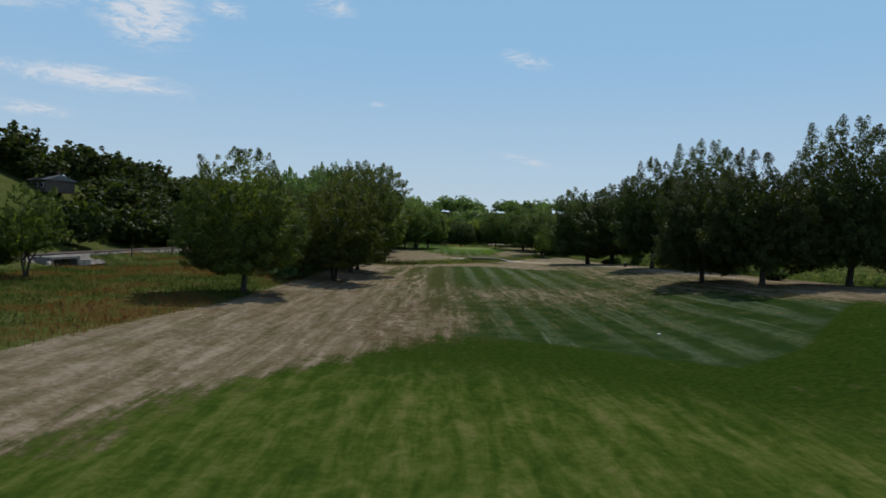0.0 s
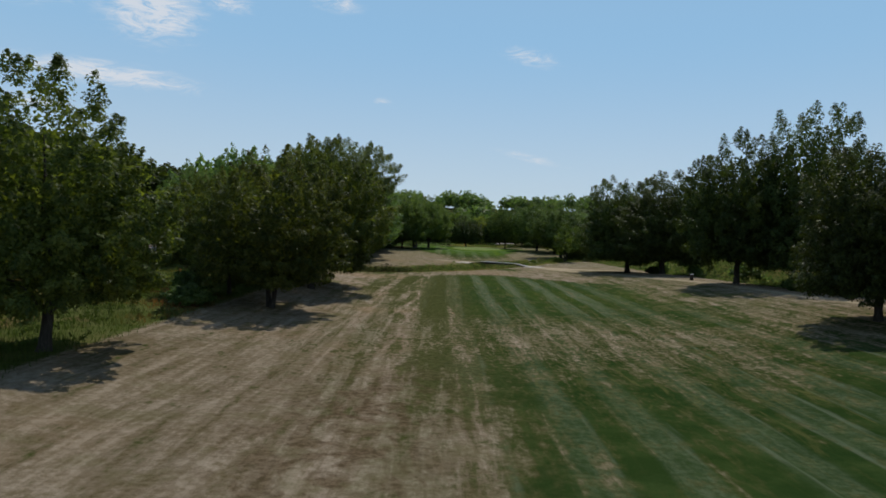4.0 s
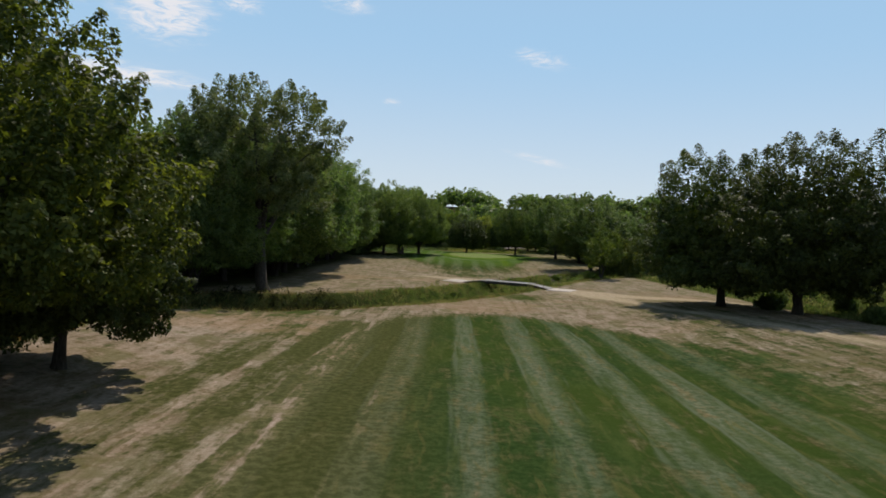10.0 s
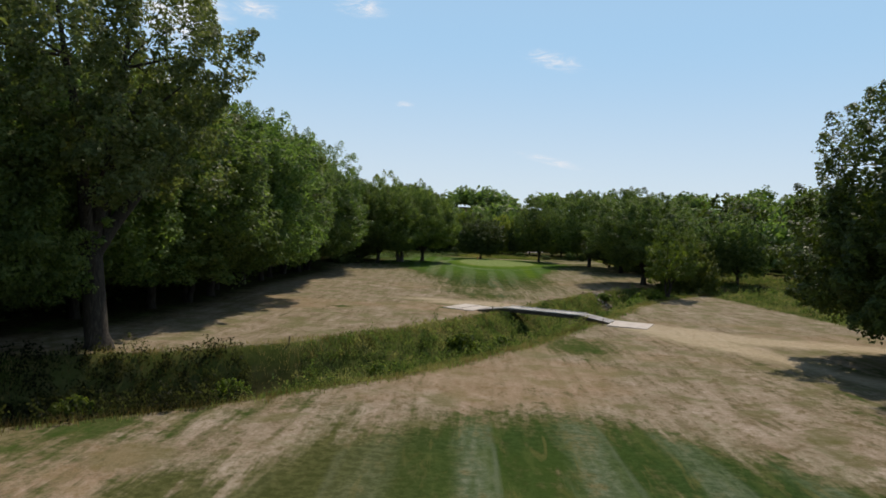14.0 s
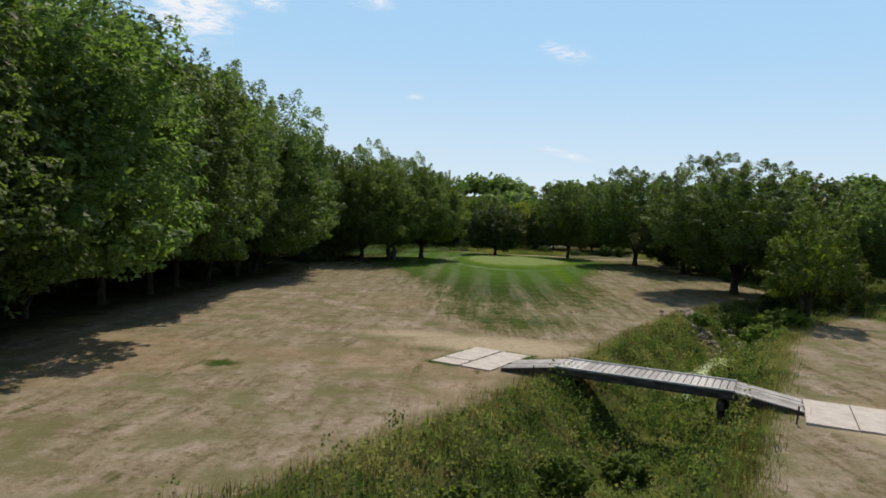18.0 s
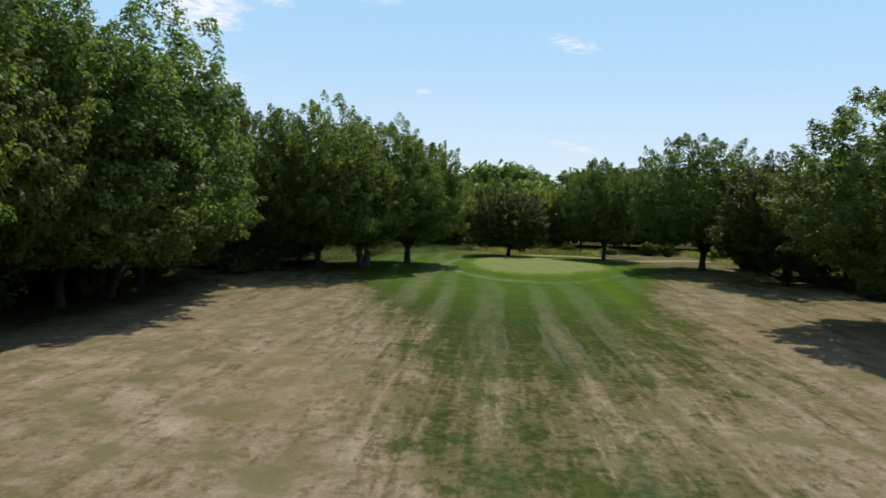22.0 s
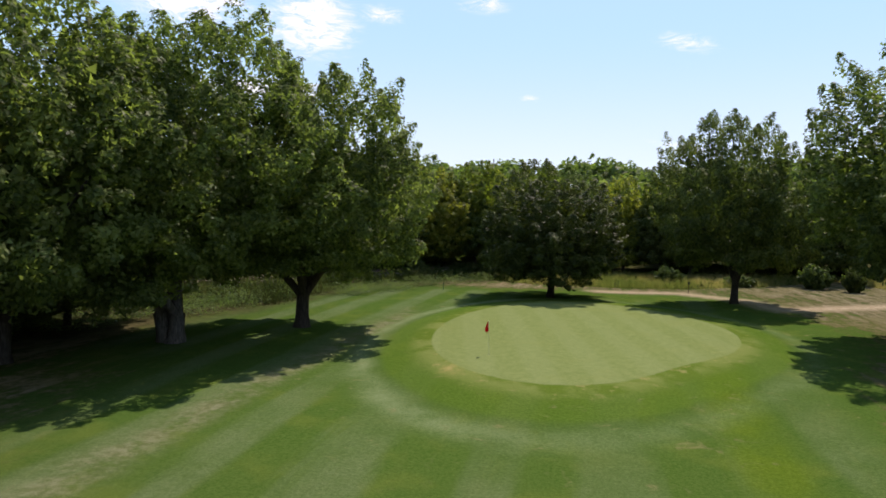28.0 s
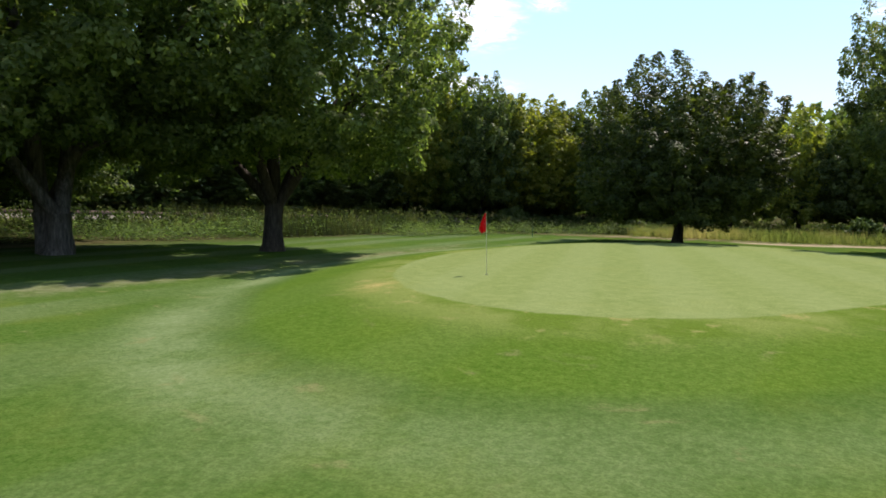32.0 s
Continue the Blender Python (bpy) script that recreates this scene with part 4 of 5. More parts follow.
def far_wood_mesh(name, seed, spots, sprays, leaf, key, label):
    """A wood too far off to count its trees: light crowns and stems in one mesh."""
    rng = np.random.default_rng(seed)
    V, F, n = [], [], 0
    base = []
    for k in range(5):
        v, f, _ = crown_mesh(seed * 10 + k, "wood", 15, 6.0, 1.0, sprays, leaf, boughs=13, clumps=110, loose=1.4, core=0.12)
        base.append((v, f))
    for x, y, h, r in spots:
        v, f = base[rng.integers(5)]
        a = rng.uniform(0, 2 * math.pi)
        c, s = math.cos(a) * r / 6, math.sin(a) * r / 6
        w = np.stack([x + v[:, 0] * c - v[:, 1] * s, y + v[:, 0] * s + v[:, 1] * c, float(height(x, y)) - 0.4 + v[:, 2] * h / 15], 1)
        V.append(w)
        F.append(f + n)
        n += len(v)
    ob = mesh_object(name, np.concatenate(V), np.concatenate(F), LEAF[key])
    return tagged(ob, label, "trees", kind="stuff")


def scatter(seed, count, box, keep, tall, radius):
    rng = np.random.default_rng(seed)
    out = []
    while len(out) < count:
        x, y = rng.uniform(box[0], box[1]), rng.uniform(box[2], box[3])
        if keep(x, y):
            out.append((x, y, tall * rng.uniform(0.75, 1.2), radius * rng.uniform(0.8, 1.25)))
    return out


def off_rails(x, y):
    return float(line_distance(np.array(x), np.array(y), RAILWAY)[0]) > 8


far_wood_mesh("woodland", 3, scatter(3, 38, (-62, -42, 168, 304), off_rails, 21, 6), 1000, 1.1, "wood", "thick green wood behind the fairway's trees")
far_wood_mesh("woodland", 4, scatter(4, 96, (-14, 80, 370, 402), off_rails, 15.5, 6.5), 1100, 0.96, "wood", "thick green wood closing the end of the hole")
# the darker maple leaf puts the backlit side's shade into the colour
far_wood_mesh("woodland", 5, scatter(5, 52, (-125, -78, 155, 330), lambda x, y: off_rails(x, y) and not (x > -88 and y < 152), 13.2, 7.5), 1050, 1.2, "maple", "dark green trees on the hillside past the railway")
far_wood_mesh("undergrowth", 11, scatter(11, 130, (-50, -30, 172, 300), off_rails, 5.0, 3.2), 260, 0.7, "maple", "dark leafy undergrowth inside the wood")


def rail_x(y):
    return float(np.interp(y, [p[1] for p in RAILWAY], [p[0] for p in RAILWAY]))


wood_row(7, [(rail_x(y) - 8.5, y) for y in (286, 300, 312, 322, 332, 342)], 5.6, 16.0, 6.2, "dense green tree past the railway", "trees past the railway", sort="hedge")
far_wood_mesh("undergrowth", 12, scatter(12, 110, (-40, 12, 300, 372), lambda x, y: rail_x(y) + 5.5 < x < rail_x(y) + 12 and not 308 < y < 324, 1.6, 2.0), 300, 0.4, "wood", "leafy undergrowth along the railway")
far_wood_mesh("undergrowth", 13, scatter(13, 110, (-84, -6, 190, 366), lambda x, y: rail_x(y) - 15 < x < rail_x(y) - 5, 6.5, 4.2), 520, 0.5, "wood", "leafy thicket past the railway")
far_wood_mesh("undergrowth", 14, scatter(14, 60, (-40, -14, 296, 350), lambda x, y: rail_x(y) + 4.5 < x < min(rail_x(y) + 13, -16 + (y - 310) * 0.4), 1.6, 2.0), 420, 0.4, "wood", "leafy undergrowth behind the lawn")
far_wood_mesh("undergrowth", 15, scatter(15, 120, (-66, -24, 196, 280), lambda x, y: rail_x(y) + 5 < x < rail_x(y) + 12, 4.6, 3.0), 420, 0.45, "maple", "dark leafy undergrowth inside the wood")
far_wood_mesh("woodland", 6, scatter(6, 96, (-110, 10, 286, 470), lambda x, y: rail_x(y) - 62 < x < rail_x(y) - 10, 14.5, 6.2), 800, 1.1, "wood", "green trees past the railway")
far_wood_mesh("woodland", 7, scatter(7, 230, (-240, 330, 470, 620), lambda x, y: True, 14, 8), 450, 1.6, "wood", "distant wooded hill closing the valley")
far_wood_mesh("woodland", 8, scatter(8, 70, (75, 190, 215, 420), lambda x, y: x + y * 0.3 > 158, 14, 6.5), 900, 1.15, "wood", "distant green trees on the slope")
far_wood_mesh("woodland", 16, scatter(16, 34, (68, 125, 292, 345), lambda x, y: True, 19, 6.5), 900, 1.0, "maple", "dark green trees past the weedy slope")
# darker leaf again, its colour standing in for backlit shade
far_wood_mesh("woodland", 9, scatter(9, 40, (-230, -128, 60, 330), lambda x, y: True, 11.5, 7.5), 700, 1.4, "maple", "dark trees along the top of the hill")
far_wood_mesh("woodland", 10, scatter(10, 26, (120, 190, 110, 230), lambda x, y: True, 10, 5), 700, 1.1, "wood", "dark trees along the crest of the grassy slope")
plant("cottonwood", -33.5, 300, 22.5, 6.0, 0, "tall slender grey-green tree rising above the wood")
for x, y, h in ((85, 262, 19), (92, 271, 21), (79, 276, 17)):
    plant("wood_a", x, y, h, 5.6, x * 11, "tall green tree on the far slope", "trees past the creek")
plant("willow", -52.0, 84, 12.0, 4.6, 30, "slender light green tree beside the railway")
plant("ash_a", -58, 86, 10, 4.2, 130, "slender light green tree beside the railway")


# ---- weeds, meadow grass and shrubs ----
def weed_material(name, stops, scale=0.09, mixed=0.26):
    m, n = material(name)
    zone = n.step(n.noise(n.place(), scale, 4, 0.6), 0.34, 0.66)
    col = n.ramp(n.math("ADD", n.math("MULTIPLY", n.island(), mixed), n.math("MULTIPLY", zone, 0.95 - mixed)), *stops)
    face = n.surface(col, 0.7, spec=0.1)
    back = n.put("ShaderNodeBsdfTranslucent", {"Color": n.mix(1.0, col, (1.6, 1.75, 1.0), "MULTIPLY")}).outputs[0]
    n.finish(n.put("ShaderNodeMixShader", {0: 0.5, 1: face, 2: back}).outputs[0])
    return m


MEADOW = weed_material("meadow_blade", ((0.2, (0.044, 0.060, 0.015)), (0.42, (0.062, 0.074, 0.020)), (0.54, (0.100, 0.078, 0.028)), (0.68, (0.138, 0.066, 0.027)), (0.95, (0.150, 0.086, 0.042))), 0.06, 0.1)
BANK = weed_material("bank_weed", ((0.12, (0.034, 0.054, 0.018)), (0.34, (0.080, 0.116, 0.033)), (0.6, (0.136, 0.166, 0.053)), (0.74, (0.150, 0.140, 0.062)), (0.9, (0.215, 0.200, 0.096))), 0.5, 0.12)
STRAWY = weed_material("dry_stalk", ((0.3, (0.085, 0.062, 0.028)), (0.6, (0.150, 0.112, 0.055)), (0.9, (0.26, 0.21, 0.12))))


STONE_SPOTS = ((26.2, 235.8, 1.7, 3.8, 90), (18.8, 206.8, 1.0, 1.2, 9), (18.6, 216.8, 0.9, 1.4, 14), (30.5, 238.5, 1.2, 1.6, 10))


def pick(seed, count, box, lo, hi, extra=None):
    """Places inside a box where the wild distance lies between lo and hi."""
    rng = np.random.default_rng(seed)
    xs, ys = rng.uniform(box[0], box[1], count), rng.uniform(box[2], box[3], count)
    d = wild_distance(xs, ys) + rng.normal(size=count) * 0.3
    ok = (d > lo) & (d < hi)
    for cx, cy, sx, sy, _ in STONE_SPOTS:
        ok &= ((xs - cx) / sx) ** 2 + ((ys - cy) / sy) ** 2 > 1.25
    if extra is not None:
        ok &= extra(xs, ys)
    return np.stack([xs[ok], ys[ok]], 1)


def grass_mesh(name, seed, spots, per, tall, mat, label, spread=0.22, wide=0.03, fine=False):
    """Tufts of bent blades, two triangles each."""
    rng = np.random.default_rng(seed)
    n = len(spots) * per
    c = np.repeat(spots, per, 0)
    tuft = np.repeat(rng.uniform(0.6, 1.35, len(spots)), per)
    xy = c + rng.normal(size=(n, 2)) * spread
    z = height(xy[:, 0], xy[:, 1]) - 0.04
    a = rng.uniform(0, 2 * math.pi, n)
    lean = np.stack([np.cos(a), np.sin(a), np.zeros(n)], 1)
    side = np.stack([-np.sin(a), np.cos(a), np.zeros(n)], 1) * (wide * rng.uniform(0.7, 1.6, n))[:, None]
    h = (tall * tuft * rng.uniform(0.6, 1.2, n))[:, None]
    root = np.stack([xy[:, 0], xy[:, 1], z], 1)
    mid = root + lean * h * 0.15 + np.array([0, 0, 1]) * h * 0.6
    tip = root + lean * h * 0.42 + np.array([0, 0, 1]) * h
    if fine:
        bent = root + lean * h * 0.3 + np.array([0, 0, 1]) * h
        verts = np.stack([root - side, root + side, bent], 1).reshape(-1, 3)
        return tagged(mesh_object(name, verts, np.arange(n * 3).reshape(-1, 3), mat), label, "grass", kind="stuff")
    verts = np.stack([root - side, root + side, mid + side * 0.8, tip, mid - side * 0.8], 1).reshape(-1, 3)
    i = np.arange(n)[:, None] * 5
    faces = np.concatenate([np.concatenate([i, i + 1, i + 2], 1), np.concatenate([i, i + 2, i + 4], 1), np.concatenate([i + 4, i + 2, i + 3], 1)])
    return tagged(mesh_object(name, verts, faces, mat), label, "grass", kind="stuff")


def weed_mesh(name, seed, spots, per, tall, leaf, mat, label):
    """Leafy weeds: sprays round an upright stem."""
    rng = np.random.default_rng(seed)
    n = len(spots) * per
    c = np.repeat(spots, per, 0)
    hs = np.repeat(tall * rng.uniform(0.5, 1.4, len(spots)), per)
    t = rng.uniform(0.08, 1, n)
    xy = c + rng.normal(size=(n, 2)) * (0.24 * (1.15 - 0.6 * t))[:, None] * tall
    pts = np.stack([xy[:, 0], xy[:, 1], height(c[:, 0], c[:, 1]) + t * hs], 1)
    axes = rng.normal(size=(n, 3)) * 0.6 + np.array([0, 0, 0.75])
    v, f = sprigs(rng, pts, axes, leaf, leaf * 0.3)
    return tagged(mesh_object(name, v, f, mat), label, "weeds", kind="stuff")


near_meadow = (-66, -19, 8, 168)
grass_mesh("meadow_grass", 21, pick(21, 42000, near_meadow, -60, 0.1), 4, 0.40, MEADOW, "tall rusty green meadow grass", 0.3, 0.022, True)
weed_mesh("meadow_weeds", 22, pick(22, 2600, near_meadow, -60, -0.5), 14, 0.5, 0.2, MEADOW, "leafy weeds in the meadow")
creek_box = (-40, 44, 148, 262)
near_creek = lambda x, y: line_distance(x, y, CREEK)[0] < 9
off_water = lambda x, y: (line_distance(x, y, CREEK)[0] < 9) & (line_distance(x, y, CREEK)[0] > np.where((y > 220) & ((y < 228) | (y > 234.5)), 0.45, np.where(x < -7, 7.2, -1.0)))
seen_creek = (-34, 42, 150, 256)
OLIVE = weed_material("olive_grass", ((0.15, (0.066, 0.098, 0.030)), (0.4, (0.120, 0.155, 0.052)), (0.65, (0.180, 0.190, 0.080)), (0.9, (0.28, 0.255, 0.14))), 0.22, 0.2)
grass_mesh("bank_grass", 24, pick(24, 90000, seen_creek, -9, 0.3, off_water), 7, 0.34, OLIVE, "long olive-green grass on the creek's banks", 0.2, 0.016, True)


def in_drifts(x, y):
    return off_water(x, y) & (np.sin(x * 0.9 + 1.3 * np.sin(y * 0.7)) + np.sin(y * 0.8 + x * 0.35) + np.sin(x * 2.3 - y * 1.9) * 0.6 > -0.25)


weed_mesh("creek_weeds", 23, pick(23, 30000, seen_creek, -9, -0.7, in_drifts), 22, 0.95, 0.15, BANK, "lush green weeds covering the creek's banks")
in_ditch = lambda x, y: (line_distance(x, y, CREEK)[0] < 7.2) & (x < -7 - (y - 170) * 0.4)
# weed colour kept near black, which paints the shade of the ditch
weed_mesh("ditch_weeds", 32, pick(32, 7600, (-44, -6, 140, 178), -9, -0.2, in_ditch), 22, 1.0, 0.2, weed_material("shade_tinted_weed", ((0.2, (0.016, 0.017, 0.008)), (0.6, (0.032, 0.036, 0.014)), (0.9, (0.054, 0.058, 0.022))), 0.4, 0.15), "rank weeds in the ditch, coloured dark for its shade")
weed_mesh("tall_weeds", 30, pick(30, 5200, seen_creek, -9, -1.0, off_water), 30, 1.15, 0.2, BANK, "tall seeding weeds on the creek's banks")
grass_mesh("bank_straw", 25, pick(25, 90000, creek_box, -1.5, 0.4, near_creek), 8, 0.42, STRAWY, "dry straw-coloured stalks along the bank's edge", 0.25, 0.011, True)
side_box = (40, 72, 60, 345)
grass_mesh("slope_grass", 26, pick(26, 26000, side_box, -40, 0.1), 6, 0.55, weed_material("slope_blade", ((0.15, (0.048, 0.070, 0.022)), (0.4, (0.085, 0.108, 0.038)), (0.65, (0.128, 0.134, 0.058)), (0.9, (0.20, 0.18, 0.10))), 0.22, 0.2), "tall green grass on the slope", 0.3, 0.026, True)
weed_mesh("slope_weeds", 27, pick(27, 3600, side_box, -40, -0.4), 14, 0.9, 0.3, BANK, "leafy weeds on the slope")
back_box = (-40, 60, 314, 362)
grass_mesh("back_grass", 28, pick(28, 34000, back_box, -25, 0.1, lambda x, y: x > 4 - (y - 340) * 0.3), 7, 0.9, weed_material("back_blade", ((0.25, (0.12, 0.145, 0.045)), (0.5, (0.20, 0.20, 0.078)), (0.75, (0.29, 0.25, 0.12)), (0.9, (0.36, 0.31, 0.17)))), "tall pale grass behind the green", 0.28, 0.02, True)
# same tall grass as behind the green, with tree shade put in its colour
grass_mesh("railway_grass", 31, pick(31, 34000, back_box, -25, 0.1, lambda x, y: x < 4 - (y - 340) * 0.3), 7, 1.15, weed_material("railway_shade_blade", ((0.25, (0.026, 0.036, 0.013)), (0.6, (0.050, 0.060, 0.022)), (0.9, (0.095, 0.090, 0.042))), 0.3), "long grass below the railway, coloured dark for tree shade", 0.28, 0.02, True)
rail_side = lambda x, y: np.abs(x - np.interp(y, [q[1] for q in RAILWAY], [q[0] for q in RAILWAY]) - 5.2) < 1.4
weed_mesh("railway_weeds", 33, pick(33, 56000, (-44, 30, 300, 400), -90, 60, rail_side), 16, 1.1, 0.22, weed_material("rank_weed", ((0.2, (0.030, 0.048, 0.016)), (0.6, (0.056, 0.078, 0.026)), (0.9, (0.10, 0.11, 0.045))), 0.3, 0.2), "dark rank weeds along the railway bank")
weed_mesh("back_weeds", 29, pick(29, 1800, back_box, -25, -0.6, lambda x, y: x > -6), 14, 0.85, 0.28, BANK, "leafy weeds before the wood")


def make_shrub(seed, tall, radius, count, leaf, key, label):
    shrub = new("shrub")
    v, f, mids = crown_mesh(seed, "willow", tall, radius, 0.15, count, leaf, boughs=9, clumps=90, loose=1.6)
    mesh_object("foliage", v, f, LEAF[key], shrub)
    tv, tf = trunk_mesh(seed, tall, mids, 0.05, 3, 0.5, 6)
    mesh_object("stem", tv, tf, BARK, shrub, True)
    return tagged(shrub, label, "shrub")


MODELS["shrub_a"] = [lambda: make_shrub(61, 2.2, 1.5, 4000, 0.19, "bush", "round green shrub among the creek's weeds"), 2.2, 1.5]
MODELS["shrub_b"] = [lambda: make_shrub(62, 2.0, 1.8, 4200, 0.24, "wood", "spreading dark green shrub"), 2.0, 1.8]
for x, y, h, r in ((4.5, 190.5, 2.4, 1.7), (-9.5, 172.5, 1.9, 1.2), (8.3, 196.8, 1.6, 1.3), (-15.5, 166, 2.0, 1.5), (-26, 158, 2.4, 1.9), (29.5, 229, 2.2, 2.0), (32, 231, 2.4, 2.4),
                   (36, 240, 2.2, 2.2), (33, 243, 1.8, 1.6), (-1.5, 181.5, 1.5, 1.2), (11.5, 199.2, 1.3, 1.2), (26, 236, 1.4, 1.3)):
    plant("shrub_a", x, y, h, r, x * 37, "", "shrubs along the creek", 0.1)
rng = np.random.default_rng(70)
for x, y in [(-22.5, 96), (-25, 103), (-24, 118), (-26, 134), (-23, 140), (-28, 146), (-48, 140), (47, 95), (44, 120), (47, 140), (46, 160), (50, 172), (55, 190), (58, 205),
             (44, 178), (47, 183), (50, 150), (46, 266), (45, 280), (44, 298), (46, 305), (-22, 288), (-30, 275), (-9, 344), (0, 352), (8, 354), (22, 352), (30, 350), (38, 349),
             (-28, 262), (-29, 250), (-33, 228), (-24, 283), (46, 318), (48, 335), (41, 346)]:
    plant("shrub_b", x, y, rng.uniform(1.4, 2.9), rng.uniform(1.4, 2.6), rng.uniform(0, 360), "spreading dark green shrub at the edge of the weeds", "shrubs in the rough", 0.1)


# ---- creek ----
def water_material():
    m, n = material("duckweed_water")
    p = n.place()
    cover = n.step(n.noise(p, 0.5, 4, 0.6), 0.28, 0.38)
    fleck = n.noise(p, 30, 3, 0.7)
    weed = n.mix(n.step(fleck, 0.35, 0.7), (0.24, 0.31, 0.12), (0.38, 0.44, 0.22))
    col = n.mix(cover, (0.018, 0.022, 0.012), weed)
    n.finish(n.surface(col, n.math("MULTIPLY_ADD", cover, 0.6, 0.06), n.bump(fleck, 0.2, 0.01), spec=0.5))
    return m


def build_water():
    bm = bmesh.new()
    prev = None
    pts = [Vector((x, y, -2.69)) for x, y in CREEK if x < -40 or x > 15]
    for k, p in enumerate(pts):
        d = (pts[min(k + 1, len(pts) - 1)] - pts[max(k - 1, 0)]).normalized()
        side = Vector((-d.y, d.x, 0)) * 3.2
        row = [bm.verts.new(p + side), bm.verts.new(p - side)]
        if prev and abs(p.x - prev[0].co.x) < 60 and not (prev[0].co.x < -20 < p.x):
            bm.faces.new((prev[0], prev[1], row[1], row[0]))
        prev = row
    me = bpy.data.meshes.new("water")
    bm.to_mesh(me)
    bm.free()
    me.materials.append(water_material())
    return tagged(new("water", me), "still creek water covered with pale green duckweed", "water", kind="structure")


build_water()


# ---- bridge and slabs ----
def part(name, bm, mat, parent, label="", at=None):
    me = bpy.data.meshes.new(name)
    bm.to_mesh(me)
    bm.free()
    me.materials.append(mat)
    ob = new(name, me)
    ob.parent = parent
    if at is not None:
        ob.matrix_basis = at
    return tagged(ob, label)


def box_bm(sx, sy, sz, bevel=0.01, seed=None, wear=0.0):
    bm = bmesh.new()
    bmesh.ops.create_cube(bm, size=1)
    bmesh.ops.scale(bm, vec=(sx, sy, sz), verts=bm.verts)
    if bevel:
        bmesh.ops.bevel(bm, geom=bm.edges[:], offset=bevel, segments=1, affect="EDGES")
    if seed is not None:
        r = random.Random(seed)
        for v in bm.verts:
            v.co += Vector((r.uniform(-1, 1), r.uniform(-1, 1), r.uniform(-1, 1))) * wear
    return bm


def shared(name, data, parent, at, label=""):
    ob = new(name, data)
    ob.parent = parent
    ob.matrix_basis = at
    return tagged(ob, label)


def timber_material(name, dark, light, grain=(1.2, 30, 8)):
    m, n = material(name)
    p = n.place()
    g = n.noise(n.scaled(p, grain), 1.0, 4, 0.65)
    stain = n.noise(p, 1.7, 3)
    col = n.mix(n.step(g, 0.3, 0.72), dark, light)
    col = n.mix(n.step(stain, 0.5, 0.75, 0.0, 0.5), col, n.mix(1.0, col, (0.5, 0.47, 0.42), "MULTIPLY"))
    own = n.put("ShaderNodeHueSaturation", {"Color": col, "Value": n.math("MULTIPLY_ADD", n.rand(), 0.5, 0.72)}).outputs[0]
    n.finish(n.surface(own, 0.85, n.bump(g, 0.6, 0.01), spec=0.2))
    return m


def concrete_material(name, a, b):
    m, n = material(name)
    p = n.place()
    g = n.noise(p, 1.3, 5, 0.65)
    s = n.noise(p, 38, 3, 0.6)
    col = n.mix(n.step(g, 0.3, 0.7), a, b)
    col = n.mix(n.step(s, 0.45, 0.8, 0.0, 0.3), col, n.mix(1.0, col, (0.6, 0.58, 0.54), "MULTIPLY"))
    n.finish(n.surface(col, 0.88, n.bump(s, 0.4, 0.008), spec=0.25))
    return m


DECK = timber_material("weathered_plank", (0.22, 0.20, 0.18), (0.50, 0.47, 0.44))
DARKWOOD = timber_material("tarred_timber", (0.030, 0.025, 0.020), (0.095, 0.080, 0.066))
CURB = timber_material("pale_timber", (0.46, 0.44, 0.41), (0.68, 0.66, 0.63))
CONCRETE = concrete_material("slab_concrete", (0.40, 0.345, 0.295), (0.52, 0.46, 0.40))
ANGLE = math.degrees(math.atan2(-0.395, 0.919))
RAMP_A, RAMP_B = 3.05, 2.95
SPAN, WIDE = 8.65, 2.75
MID_Z, END_Z = 0.62, 0.17


